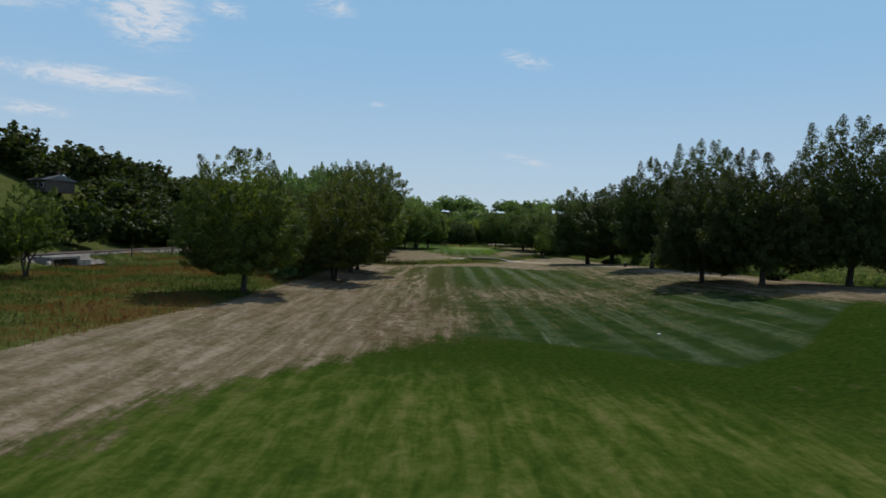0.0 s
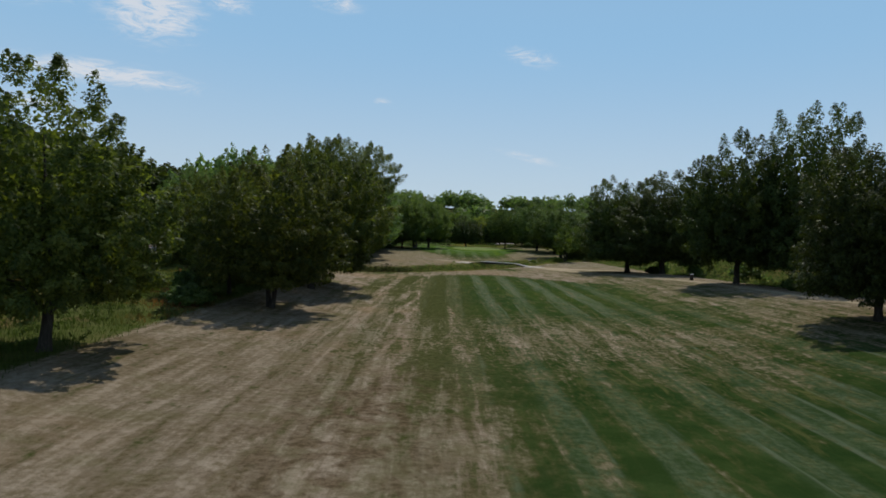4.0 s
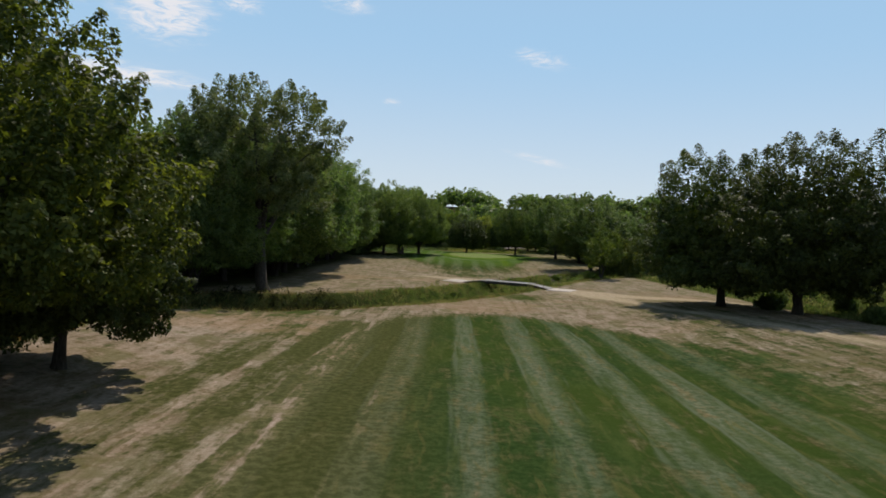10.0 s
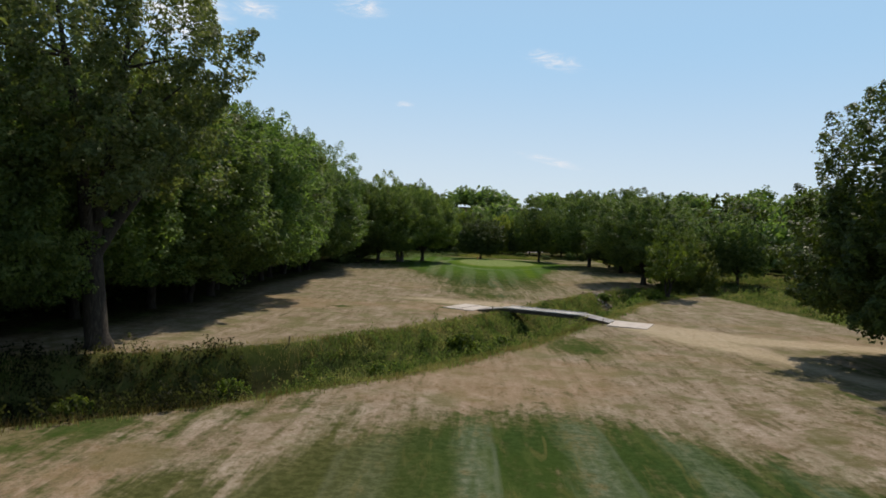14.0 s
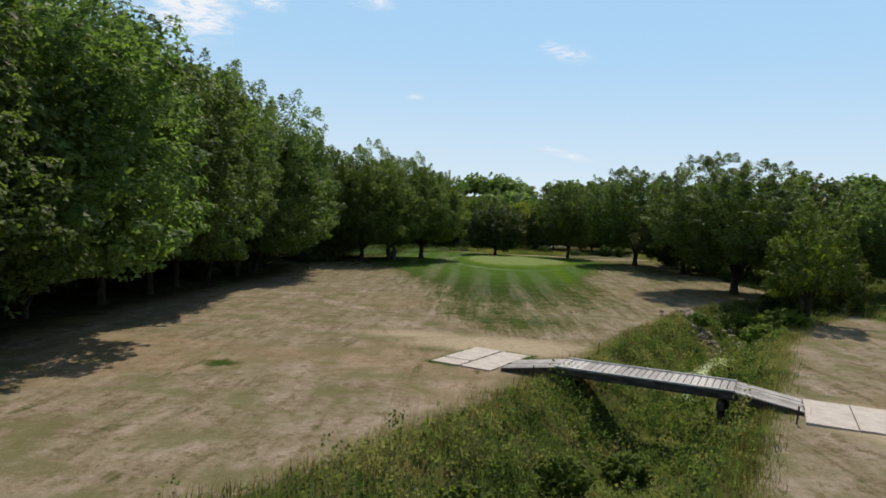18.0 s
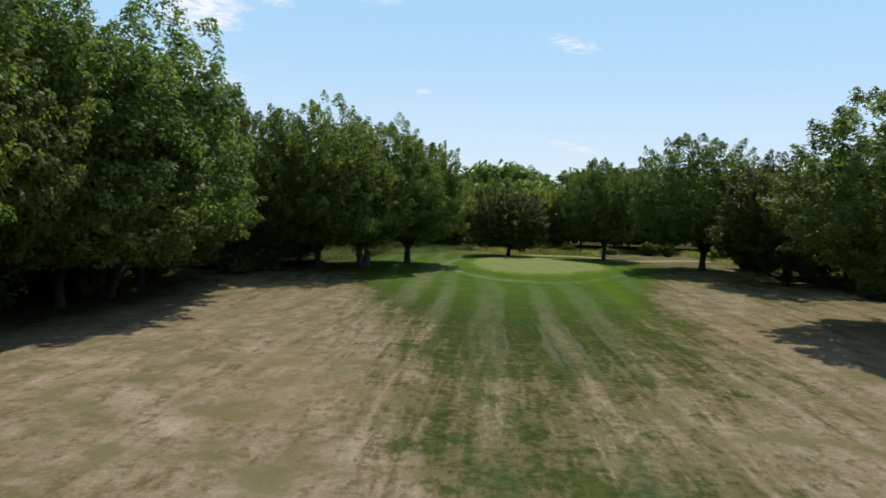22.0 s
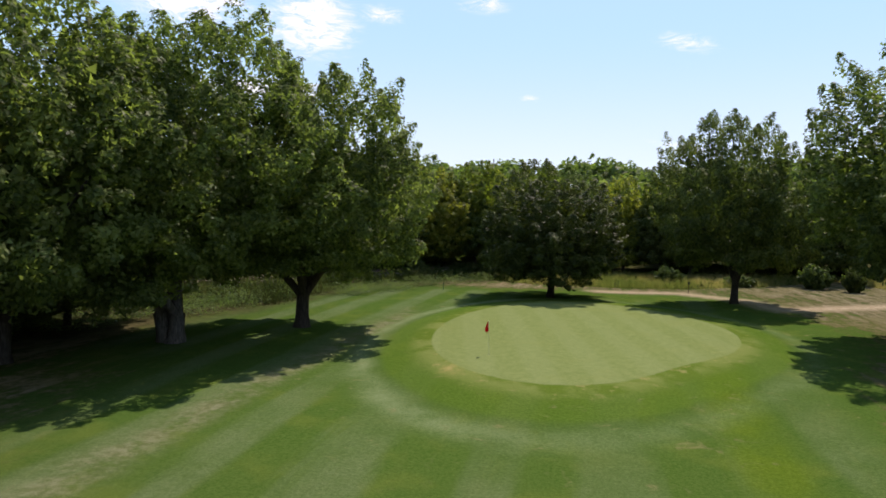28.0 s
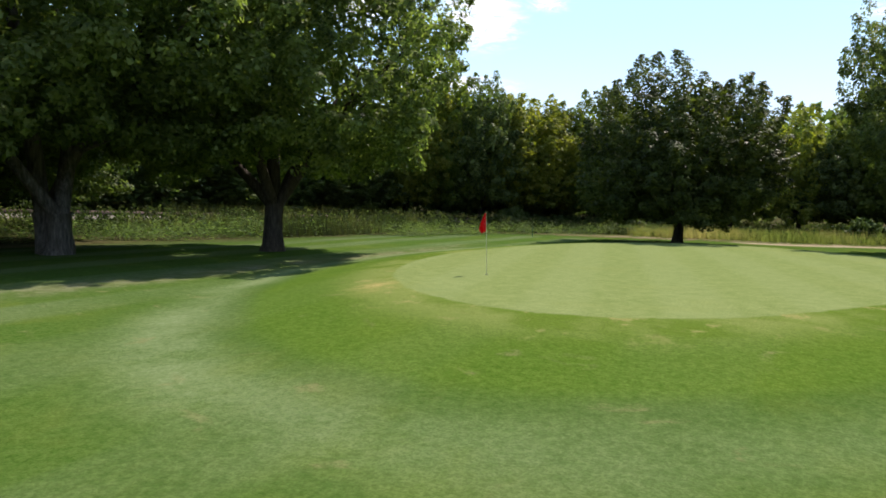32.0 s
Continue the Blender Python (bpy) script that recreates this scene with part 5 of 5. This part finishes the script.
def build_bridge():
    bridge = new("footbridge")
    bridge.matrix_basis = pose(9.5, 206.95, 0, 0, 0, ANGLE)
    tagged(bridge, "weathered grey timber cart bridge over the creek", "bridge")
    board = 0.33
    count = int(SPAN / board)
    plank = bpy.data.meshes.new("plank")
    bm = box_bm(board - 0.03, WIDE - 0.16, 0.06, 0.012)
    bm.to_mesh(plank)
    bm.free()
    plank.materials.append(DECK)
    turned = timber_material("deck_plank", (0.26, 0.24, 0.22), (0.56, 0.53, 0.50), (30, 1.2, 8))
    plank.materials[0] = turned
    r = random.Random(5)
    for k in range(count):
        shared("plank", plank, bridge, pose((k + 0.5) * SPAN / count, r.uniform(-0.015, 0.015), MID_Z + r.uniform(-0.006, 0.006), r.uniform(-0.3, 0.3), 0, r.uniform(-0.3, 0.3)))
    for s in (-1, 1):
        part("curb", box_bm(SPAN + 0.05, 0.13, 0.07, 0.012, 3, 0.004), CURB, bridge, "pale timber curb along the deck", pose(SPAN / 2, s * (WIDE / 2 - 0.05), MID_Z + 0.07))
        part("girder", box_bm(SPAN + 0.1, 0.16, 0.34, 0.015), DARKWOOD, bridge, "dark side beam under the deck", pose(SPAN / 2, s * (WIDE / 2 - 0.06), MID_Z - 0.205))
        part("girder", box_bm(SPAN, 0.14, 0.45, 0.01), DARKWOOD, bridge, "", pose(SPAN / 2, s * 0.45, MID_Z - 0.26))
    # sloping approaches, boarded lengthwise
    for x0, x1, z0, z1, n in ((-RAMP_A, 0, END_Z, MID_Z, 11), (SPAN, SPAN + RAMP_B, MID_Z, END_Z, 11)):
        length, rise = math.hypot(x1 - x0, z1 - z0), math.degrees(math.atan2(z1 - z0, x1 - x0))
        long_plank = bpy.data.meshes.new("plank")
        bm = box_bm(length - 0.02, WIDE / n - 0.022, 0.055, 0.01)
        bm.to_mesh(long_plank)
        bm.free()
        long_plank.materials.append(DECK)
        for k in range(n):
            shared("plank", long_plank, bridge, pose((x0 + x1) / 2 + r.uniform(-0.05, 0.05), (k + 0.5) * WIDE / n - WIDE / 2, (z0 + z1) / 2 + r.uniform(-0.005, 0.008), 0, -rise, 0))
        for s in (-1, 1):
            part("girder", box_bm(length, 0.14, 0.3, 0.012), DARKWOOD, bridge, "", pose((x0 + x1) / 2, s * (WIDE / 2 - 0.12), (z0 + z1) / 2 - 0.2, 0, -rise, 0))
    for x in (0.35, SPAN - 0.55):
        part("cap_beam", box_bm(0.34, WIDE + 0.5, 0.3, 0.02, 8, 0.01), DARKWOOD, bridge, "heavy timber beam across the piles", pose(x, 0, MID_Z - 0.72))
        for y in (-1.25, -0.42, 0.42, 1.25):
            bm = bmesh.new()
            bmesh.ops.create_cone(bm, cap_ends=True, segments=10, radius1=0.19, radius2=0.16, depth=2.9)
            part("pile", bm, DARKWOOD, bridge, "", pose(x, y, MID_Z - 2.3, r.uniform(-2, 2), r.uniform(-2, 2), 0))
        for k in range(5):
            part("backing_board", box_bm(0.07, WIDE + 0.2, 0.26, 0.01, k, 0.006), DARKWOOD, bridge, "", pose(x + (-0.25 if x < 2 else 0.25), 0, MID_Z - 1.0 - k * 0.29))
    return bridge


build_bridge()


def slab_object(label, ox, oy, turn, panels, z, seed, chip):
    """A concrete apron of cast panels x0, x1, y0, y1, set round its corner ox, oy; joints broken by chip."""
    slab = new("concrete_slab")
    slab.matrix_basis = pose(ox, oy, z, 0, 0, turn)
    tagged(slab, label, "slab")
    r = random.Random(seed)
    for k, (x0, x1, y0, y1) in enumerate(panels):
        bm = bmesh.new()
        n, edge = 16, []
        for (ax, ay), (bx, by), (ix, iy) in (((x0, y0), (x1, y0), (0, 1)), ((x1, y0), (x1, y1), (-1, 0)), ((x1, y1), (x0, y1), (0, -1)), ((x0, y1), (x0, y0), (1, 0))):
            for i in range(n):
                t = i / n
                bite = abs(r.gauss(0, chip)) * (1.0 if r.random() < 0.6 else 0.25) + 0.012
                edge.append(bm.verts.new((ax + (bx - ax) * t + ix * bite, ay + (by - ay) * t + iy * bite, 0.0)))
        face = bm.faces.new(edge)
        out = bmesh.ops.extrude_face_region(bm, geom=[face])
        bmesh.ops.translate(bm, vec=(0, 0, -0.18), verts=[v for v in out["geom"] if isinstance(v, bmesh.types.BMVert)])
        bmesh.ops.recalc_face_normals(bm, faces=bm.faces[:])
        part("panel", bm, CONCRETE, slab, "", pose(0, 0, 0.012 * (k % 2), r.uniform(-0.3, 0.3), r.uniform(-0.3, 0.3), 0))
    return slab


slab_object("cracked pale concrete slab at the bridge's far end", 2.2, 208.3, -27.0, ((0, 1.87, 0, 1.52), (0, 1.87, 1.56, 5.7), (1.9, 3.8, 0, 5.7)), 0.1, 4, 0.045)
slab_object("pale concrete slab at the bridge's near end", 19.0, 199.6, ANGLE, ((0, 1.96, 0, 4.8), (1.98, 3.95, 0, 4.8)), 0.14, 9, 0.012)


def slab_grass():
    """Green grass that creeps over the far slab's edges and out of its broken joint."""
    rng = np.random.default_rng(81)
    c, s = math.cos(radians(-27.0)), math.sin(radians(-27.0))
    spots = []
    for (ax, ay), (bx, by), n, wide in (((-0.08, -0.1), (-0.1, 5.5), 190, 0.11), ((-0.2, -0.12), (1.7, -0.12), 90, 0.14), ((1.9, 5.76), (3.8, 5.76), 110, 0.12), ((3.86, 3.6), (3.9, 5.8), 170, 0.16),
                                        ((1.885, 0.1), (1.885, 2.4), 60, 0.02), ((0.9, 1.54), (1.9, 1.54), 30, 0.02)):
        t = rng.uniform(size=n)
        t = t[np.sin(t * 23 + ax * 7) + np.sin(t * 9 + ay) > -0.7]
        u, v = ax + (bx - ax) * t + rng.normal(size=len(t)) * wide, ay + (by - ay) * t + rng.normal(size=len(t)) * wide
        spots.append(np.stack([2.2 + u * c - v * s, 208.3 + u * s + v * c], 1))
    blade = weed_material("creeping_blade", ((0.2, (0.050, 0.095, 0.018)), (0.6, (0.090, 0.145, 0.030)), (0.9, (0.16, 0.18, 0.06))), 0.8, 0.3)
    grass_mesh("slab_grass", 82, np.concatenate(spots), 12, 0.11, blade, "green grass creeping over the slab's edges", 0.08, 0.012, True)


slab_grass()


# ---- stones and driftwood on the bank ----
STONE = concrete_material("bank_stone", (0.17, 0.128, 0.092), (0.36, 0.29, 0.215))
rock_meshes = []
for k in range(6):
    bm = bmesh.new()
    bmesh.ops.create_icosphere(bm, subdivisions=2, radius=0.5)
    r = random.Random(k)
    cuts = [(Vector((r.gauss(0, 1), r.gauss(0, 1), r.gauss(0, 1))).normalized(), r.uniform(0.2, 0.38)) for _ in range(7)]
    for v in bm.verts:
        for nrm, dist in cuts:
            over = v.co.dot(nrm) - dist
            if over > 0:
                v.co -= nrm * over
        v.co *= 1 + 0.06 * noise.noise(v.co * 4 + Vector((k, 0, 0)))
    me = bpy.data.meshes.new("stone")
    bm.to_mesh(me)
    bm.free()
    me.materials.append(STONE)
    rock_meshes.append(me)


def stone(x, y, size, r):
    ob = new("stone", r.choice(rock_meshes))
    ob.matrix_basis = pose(x, y, float(height(x, y)) + size * 0.16, r.uniform(-20, 25), r.uniform(-20, 25), r.uniform(0, 360)) @ Matrix.Diagonal((size * 1.6, size, size * 0.7, 1))
    return tagged(ob, "pale broken stone lying on the creek bank", "stone", "stones on the creek bank")


r = random.Random(31)
for cx, cy, sx, sy, n in STONE_SPOTS:
    for k in range(n):
        stone(cx + r.gauss(0, sx * 0.6), cy + r.gauss(0, sy * 0.6), r.uniform(0.26, 0.72), r)

DRIFT = timber_material("bleached_log", (0.24, 0.215, 0.185), (0.46, 0.43, 0.385))
for k, (x, y, length, turn) in enumerate(((19.2, 217.3, 1.5, 80), (26.4, 234.6, 1.8, 60), (25.8, 236.8, 1.6, 110), (26.8, 237.4, 1.3, 20), (31.0, 237.6, 1.7, 140))):
    v, f = tube([(-length / 2, 0, 0), (-length / 4, 0.06, 0.03), (length / 4, -0.05, 0.02), (length / 2, 0.04, 0.06)], [0.1, 0.12, 0.1, 0.06], 8)
    log = mesh_object("log", v, f, DRIFT, None, True)
    log.matrix_basis = pose(x, y, float(height(x, y)) + 0.16, 0, 8, turn)
    tagged(log, "bleached log washed up on the bank", "log", "driftwood")


# ---- flagstick and the small things of the hole ----
def plain(name, color, rough_=0.5, metal=0.0):
    m, n = material(name)
    c = n.noise(n.place(), 6, 3)
    n.finish(n.surface(n.mix(n.step(c, 0.35, 0.7), color, tuple(v * 0.8 for v in color)), rough_, metal=metal))
    return m


def build_flag():
    x, y = 7.45, 299.3
    z = float(height(x, y))
    flag = new("flagstick")
    flag.matrix_basis = pose(x, y, z, 0.6, -2.2, 20)
    tagged(flag, "white flagstick with a limp red flag on the green", "flagstick")
    v, f = tube([(0, 0, -0.1), (0, 0, 1.1), (0, 0, 1.85)], [0.0075, 0.007, 0.006], 8)
    mesh_object("pole", v, f, plain("white_pole", (0.62, 0.62, 0.42), 0.4), flag, True)
    # cloth hanging in folds from the top
    bm = bmesh.new()
    rows, cols = 12, 9
    grid = []
    for i in range(rows + 1):
        t = i / rows
        reach = 0.05 + 0.16 * math.sin(min(t * 1.25, 1) * math.pi / 2) * (1 if t < 0.8 else 1 - (t - 0.8) * 2.6)
        line = []
        for j in range(cols + 1):
            s = j / cols
            line.append(bm.verts.new((-s * reach, 0.045 * math.sin(s * 9 + t * 2) * s ** 0.5 * (0.4 + t), 1.83 - t * 0.56 - s * 0.06 - 0.05 * s * math.sin(t * 3))))
        grid.append(line)
    for i in range(rows):
        for j in range(cols):
            bm.faces.new((grid[i][j], grid[i][j + 1], grid[i + 1][j + 1], grid[i + 1][j]))
    m, n = material("red_cloth")
    c = n.noise(n.place(), 14, 3)
    col = n.mix(n.step(c, 0.3, 0.7), (0.55, 0.012, 0.014), (0.70, 0.020, 0.022))
    face = n.surface(col, 0.7, spec=0.2)
    n.finish(n.put("ShaderNodeMixShader", {0: 0.35, 1: face, 2: n.put("ShaderNodeBsdfTranslucent", {"Color": col}).outputs[0]}).outputs[0])
    cloth = part("flag", bm, m, flag, "limp red cloth flag")
    cloth.modifiers.new("thickness", "SOLIDIFY").thickness = 0.004
    bm = bmesh.new()
    bmesh.ops.create_cone(bm, cap_ends=True, segments=16, radius1=0.054, radius2=0.054, depth=0.006)
    part("cup", bm, plain("cup_dark", (0.03, 0.03, 0.03)), flag, "dark rim of the hole", pose(0, 0, 0.004))


build_flag()


def build_can():
    x, y = 38.5, 141.8
    can = new("litter_bin")
    can.matrix_basis = pose(x, y, float(height(x, y)) - 0.02, 0, 0, 20)
    tagged(can, "dark brown slatted litter bin with a pale lid", "litter bin")
    steel = plain("bin_steel", (0.035, 0.028, 0.024), 0.6)
    bm = bmesh.new()
    bmesh.ops.create_cone(bm, cap_ends=True, segments=20, radius1=0.24, radius2=0.25, depth=0.9)
    part("body", bm, steel, can, "", pose(0, 0, 0.47))
    slat = bpy.data.meshes.new("slat")
    bm = box_bm(0.055, 0.02, 0.86, 0.006)
    bm.to_mesh(slat)
    bm.free()
    slat.materials.append(plain("bin_slat", (0.060, 0.042, 0.032), 0.75))
    for k in range(20):
        a = 2 * math.pi * k / 20
        shared("slat", slat, can, pose(math.cos(a) * 0.262, math.sin(a) * 0.262, 0.47, 0, 0, math.degrees(a) + 90))
    bm = bmesh.new()
    bmesh.ops.create_cone(bm, cap_ends=True, segments=20, radius1=0.285, radius2=0.2, depth=0.09)
    part("lid", bm, plain("bin_lid", (0.42, 0.41, 0.39), 0.4), can, "pale domed lid", pose(0, 0, 0.965))


build_can()


def stake(x, y, tall, mat, label, lean=0.0, cap=None):
    post = new("marker_post")
    post.matrix_basis = pose(x, y, float(height(x, y)) - 0.1, lean, lean * 0.6, 15)
    tagged(post, label, "post")
    part("shaft", box_bm(0.07, 0.05, tall, 0.006), mat, post, "", pose(0, 0, tall / 2))
    if cap is not None:
        part("head", box_bm(0.24, 0.04, 0.3, 0.01), cap, post, "small dark sign plate", pose(0, -0.05, tall - 0.1))
    return post


RUST = plain("rusty_steel", (0.075, 0.040, 0.026), 0.8)
GREENPOST = plain("green_post", (0.05, 0.13, 0.06), 0.5)
stake(-7.9, 180.1, 0.75, RUST, "thin rusty marker post on the creek's far bank", 2)
stake(7.7, 204.7, 1.0, RUST, "thin rusty marker post beside the bridge", 3)
stake(12.6, 213.6, 0.9, RUST, "thin rusty marker post on the bank", 2)
stake(18.6, 199.6, 0.9, RUST, "thin rusty marker post beside the bridge ramp", 3)
stake(22.8, 340.2, 1.3, RUST, "post with a small dark sign beside the cart path", 1, plain("sign_dark", (0.02, 0.02, 0.02)))
stake(-3.0, 333.5, 0.9, GREENPOST, "short green marker post behind the green", 2)
stake(-16.5, 316.5, 1.1, RUST, "thin post at the edge of the weeds", 2)
stake(-21, 271, 1.0, RUST, "thin rusty marker post on the wood's edge", 2)


# ---- railway ----
def build_railway():
    line = new("railway")
    tagged(line, "railway track on a grey ballast bank", "railway")
    m, n = material("ballast")
    p = n.place()
    peb = n.put("ShaderNodeTexVoronoi", {"Vector": p, "Scale": 9.0}).outputs["Distance"]
    col = n.mix(n.step(n.noise(p, 0.6, 4), 0.3, 0.7), (0.14, 0.122, 0.108), (0.24, 0.217, 0.195))
    col = n.mix(n.step(n.noise(p, 14, 3), 0.4, 0.7, 0.0, 0.6), col, (0.12, 0.105, 0.09))
    n.finish(n.surface(col, 0.9, n.bump(peb, 0.9, 0.06), spec=0.2))
    steel = plain("rail_steel", (0.085, 0.060, 0.048), 0.55, 0.5)
    pts = []
    for (ax, ay), (bx, by) in zip(RAILWAY, RAILWAY[1:]):
        k = max(2, int(math.hypot(bx - ax, by - ay) / 4))
        pts += [(ax + (bx - ax) * i / k, ay + (by - ay) * i / k) for i in range(k)]
    ys = np.array(pts)
    for _ in range(6):
        ys[1:-1] = (ys[:-2] + 2 * ys[1:-1] + ys[2:]) / 4
    d = np.gradient(ys, axis=0)
    d /= np.linalg.norm(d, axis=1, keepdims=True)
    side = np.stack([d[:, 1], -d[:, 0]], 1)

    def ribbon(name, profile, mat, label):
        rows = [[(*(ys[i] + side[i] * o), z) for o, z in profile] for i in range(len(ys))]
        w = len(profile)
        verts = [v for row in rows for v in row]
        faces = [(i * w + j, i * w + j + 1, (i + 1) * w + j + 1, (i + 1) * w + j) for i in range(len(rows) - 1) for j in range(w - 1)]
        return tagged(mesh_object(name, verts, faces, mat, line), label)

    ribbon("ballast_bank", [(-4.6, 0.2), (-3.2, 1.1), (-1.9, 1.95), (1.9, 1.95), (3.2, 1.1), (4.6, 0.2)], m, "grey crushed stone ballast")
    for o in (-0.72, 0.72):
        ribbon("rail", [(o - 0.07, 2.06), (o - 0.03, 2.1), (o - 0.035, 2.24), (o + 0.035, 2.24), (o + 0.03, 2.1), (o + 0.07, 2.06)], steel, "rusty steel rail")
    sleeper = bpy.data.meshes.new("sleeper")
    bm = box_bm(2.6, 0.23, 0.16, 0.01)
    bm.to_mesh(sleeper)
    bm.free()
    sleeper.materials.append(DARKWOOD)
    run = np.concatenate([[0], np.cumsum(np.linalg.norm(np.diff(ys, axis=0), axis=1))])
    # the stretches that come into view: by the meadow and past the green
    for lo, hi in ((255, 350), (468, 555)):
        s = float(lo)
        while s < hi:
            x, y = np.interp(s, run, ys[:, 0]), np.interp(s, run, ys[:, 1])
            k = int(np.searchsorted(run, s))
            shared("sleeper", sleeper, line, pose(x, y, 2.0, 0, 0, math.degrees(math.atan2(side[k][1], side[k][0]))))
            s += 0.62
    return line


build_railway()


def build_culvert():
    c = new("culvert")
    c.matrix_basis = pose(-66.3, 110.2, 0, 0, 0, 86)
    tagged(c, "dark concrete culvert carrying the creek under the railway", "culvert")
    dark = concrete_material("culvert_concrete", (0.13, 0.12, 0.11), (0.24, 0.225, 0.2))
    for s in (-1, 1):
        part("abutment", box_bm(0.6, 9.6, 3.2, 0.03), dark, c, "", pose(s * 3.4, 0, 0.0))
        part("wing_wall", box_bm(2.2, 0.4, 2.6, 0.04, 4, 0.02), CONCRETE, c, "pale concrete wing wall", pose(s * 4.6, -5.0, 0.05, 0, 0, -s * 24))
    part("deck", box_bm(7.4, 9.7, 0.4, 0.03), dark, c, "dark concrete deck over the opening", pose(0, 0, 1.75))
    r = random.Random(3)
    for k in range(14):
        x = -60.8 + r.gauss(0, 0.7)
        y = 110 + r.choice((-1, 1)) * r.uniform(4.5, 6.8)
        stone(x, y, r.uniform(0.4, 0.9), r)


build_culvert()
for x, y in ((-61.5, 133.0), (-61.8, 99.5), (-60.8, 151.0)):
    post = new("fence_post", None)
    post.matrix_basis = pose(x, y, float(height(x, y)) - 0.15, 1, 1, 10)
    tagged(post, "dark weathered timber fence post by the railway", "post", "fence posts by the railway")
    part("shaft", box_bm(0.2, 0.2, 2.3, 0.02), DARKWOOD, post, "", pose(0, 0, 1.15))


# ---- far things ----
def build_house():
    x, y = -111, 190
    house = new("house")
    house.matrix_basis = pose(x, y, float(height(x, y)) - 0.3, 0, 0, -32)
    tagged(house, "low dark house with a pale grey roof on the hill", "house")
    brick = concrete_material("house_wall", (0.10, 0.075, 0.06), (0.15, 0.115, 0.095))
    part("wall", box_bm(9.6, 8, 3.4, 0.03), brick, house, "", pose(0, 0, 1.7))
    bm = bmesh.new()
    pts = [bm.verts.new(v) for v in ((-5.3, -4.8, 3.3), (5.3, -4.8, 3.3), (5.3, 4.8, 3.3), (-5.3, 4.8, 3.3), (-5.3, 0, 4.9), (5.3, 0, 4.9))]
    for q in ((0, 1, 5, 4), (2, 3, 4, 5), (1, 2, 5), (3, 0, 4), (3, 2, 1, 0)):
        bm.faces.new([pts[i] for i in q])
    bmesh.ops.recalc_face_normals(bm, faces=bm.faces[:])
    part("roof", bm, concrete_material("roof_shingle", (0.15, 0.147, 0.147), (0.22, 0.217, 0.214)), house, "pale grey shingle roof")
    m, n = material("window_glass")
    n.finish(n.surface((0.02, 0.024, 0.028), 0.08, spec=0.6))
    frame_mat = plain("window_paint", (0.6, 0.6, 0.57))
    for k in range(3):
        w = part("window", box_bm(1.5, 0.12, 1.3, 0.01), frame_mat, house, "", pose(-3.0 + k * 3.0, -4.03, 1.9))
        part("pane", box_bm(1.3, 0.05, 1.1, 0), m, w, "", pose(0, -0.06, 0))
    part("chimney", box_bm(0.8, 0.8, 2.0, 0.02), brick, house, "", pose(2.6, 0.6, 5.0))


build_house()


def build_pole():
    x, y = -19, 470
    z = float(height(x, y))
    pole = new("utility_pole")
    pole.matrix_basis = pose(x, y, z, 0, 0, 20)
    tagged(pole, "weathered wooden utility pole above the far trees", "utility pole")
    v, f = tube([(0, 0, -0.5), (0, 0, 10), (0, 0, 21)], [0.24, 0.2, 0.15], 8)
    mesh_object("shaft", v, f, DRIFT, pole, True)
    part("crossarm", box_bm(3.0, 0.14, 0.14, 0.01), DRIFT, pole, "", pose(0, 0.15, 19.6))


build_pole()

# a white marker let into the turf
bm = bmesh.new()
bmesh.ops.create_cone(bm, cap_ends=True, segments=20, radius1=0.16, radius2=0.14, depth=0.05)
me = bpy.data.meshes.new("yardage_marker")
bm.to_mesh(me)
bm.free()
me.materials.append(plain("marker_white", (0.78, 0.77, 0.74), 0.6))
marker = new("yardage_marker", me)
marker.matrix_basis = pose(18.4, 56.5, float(height(18.4, 56.5)) + 0.02)
tagged(marker, "small white round marker let into the fairway turf", "marker")
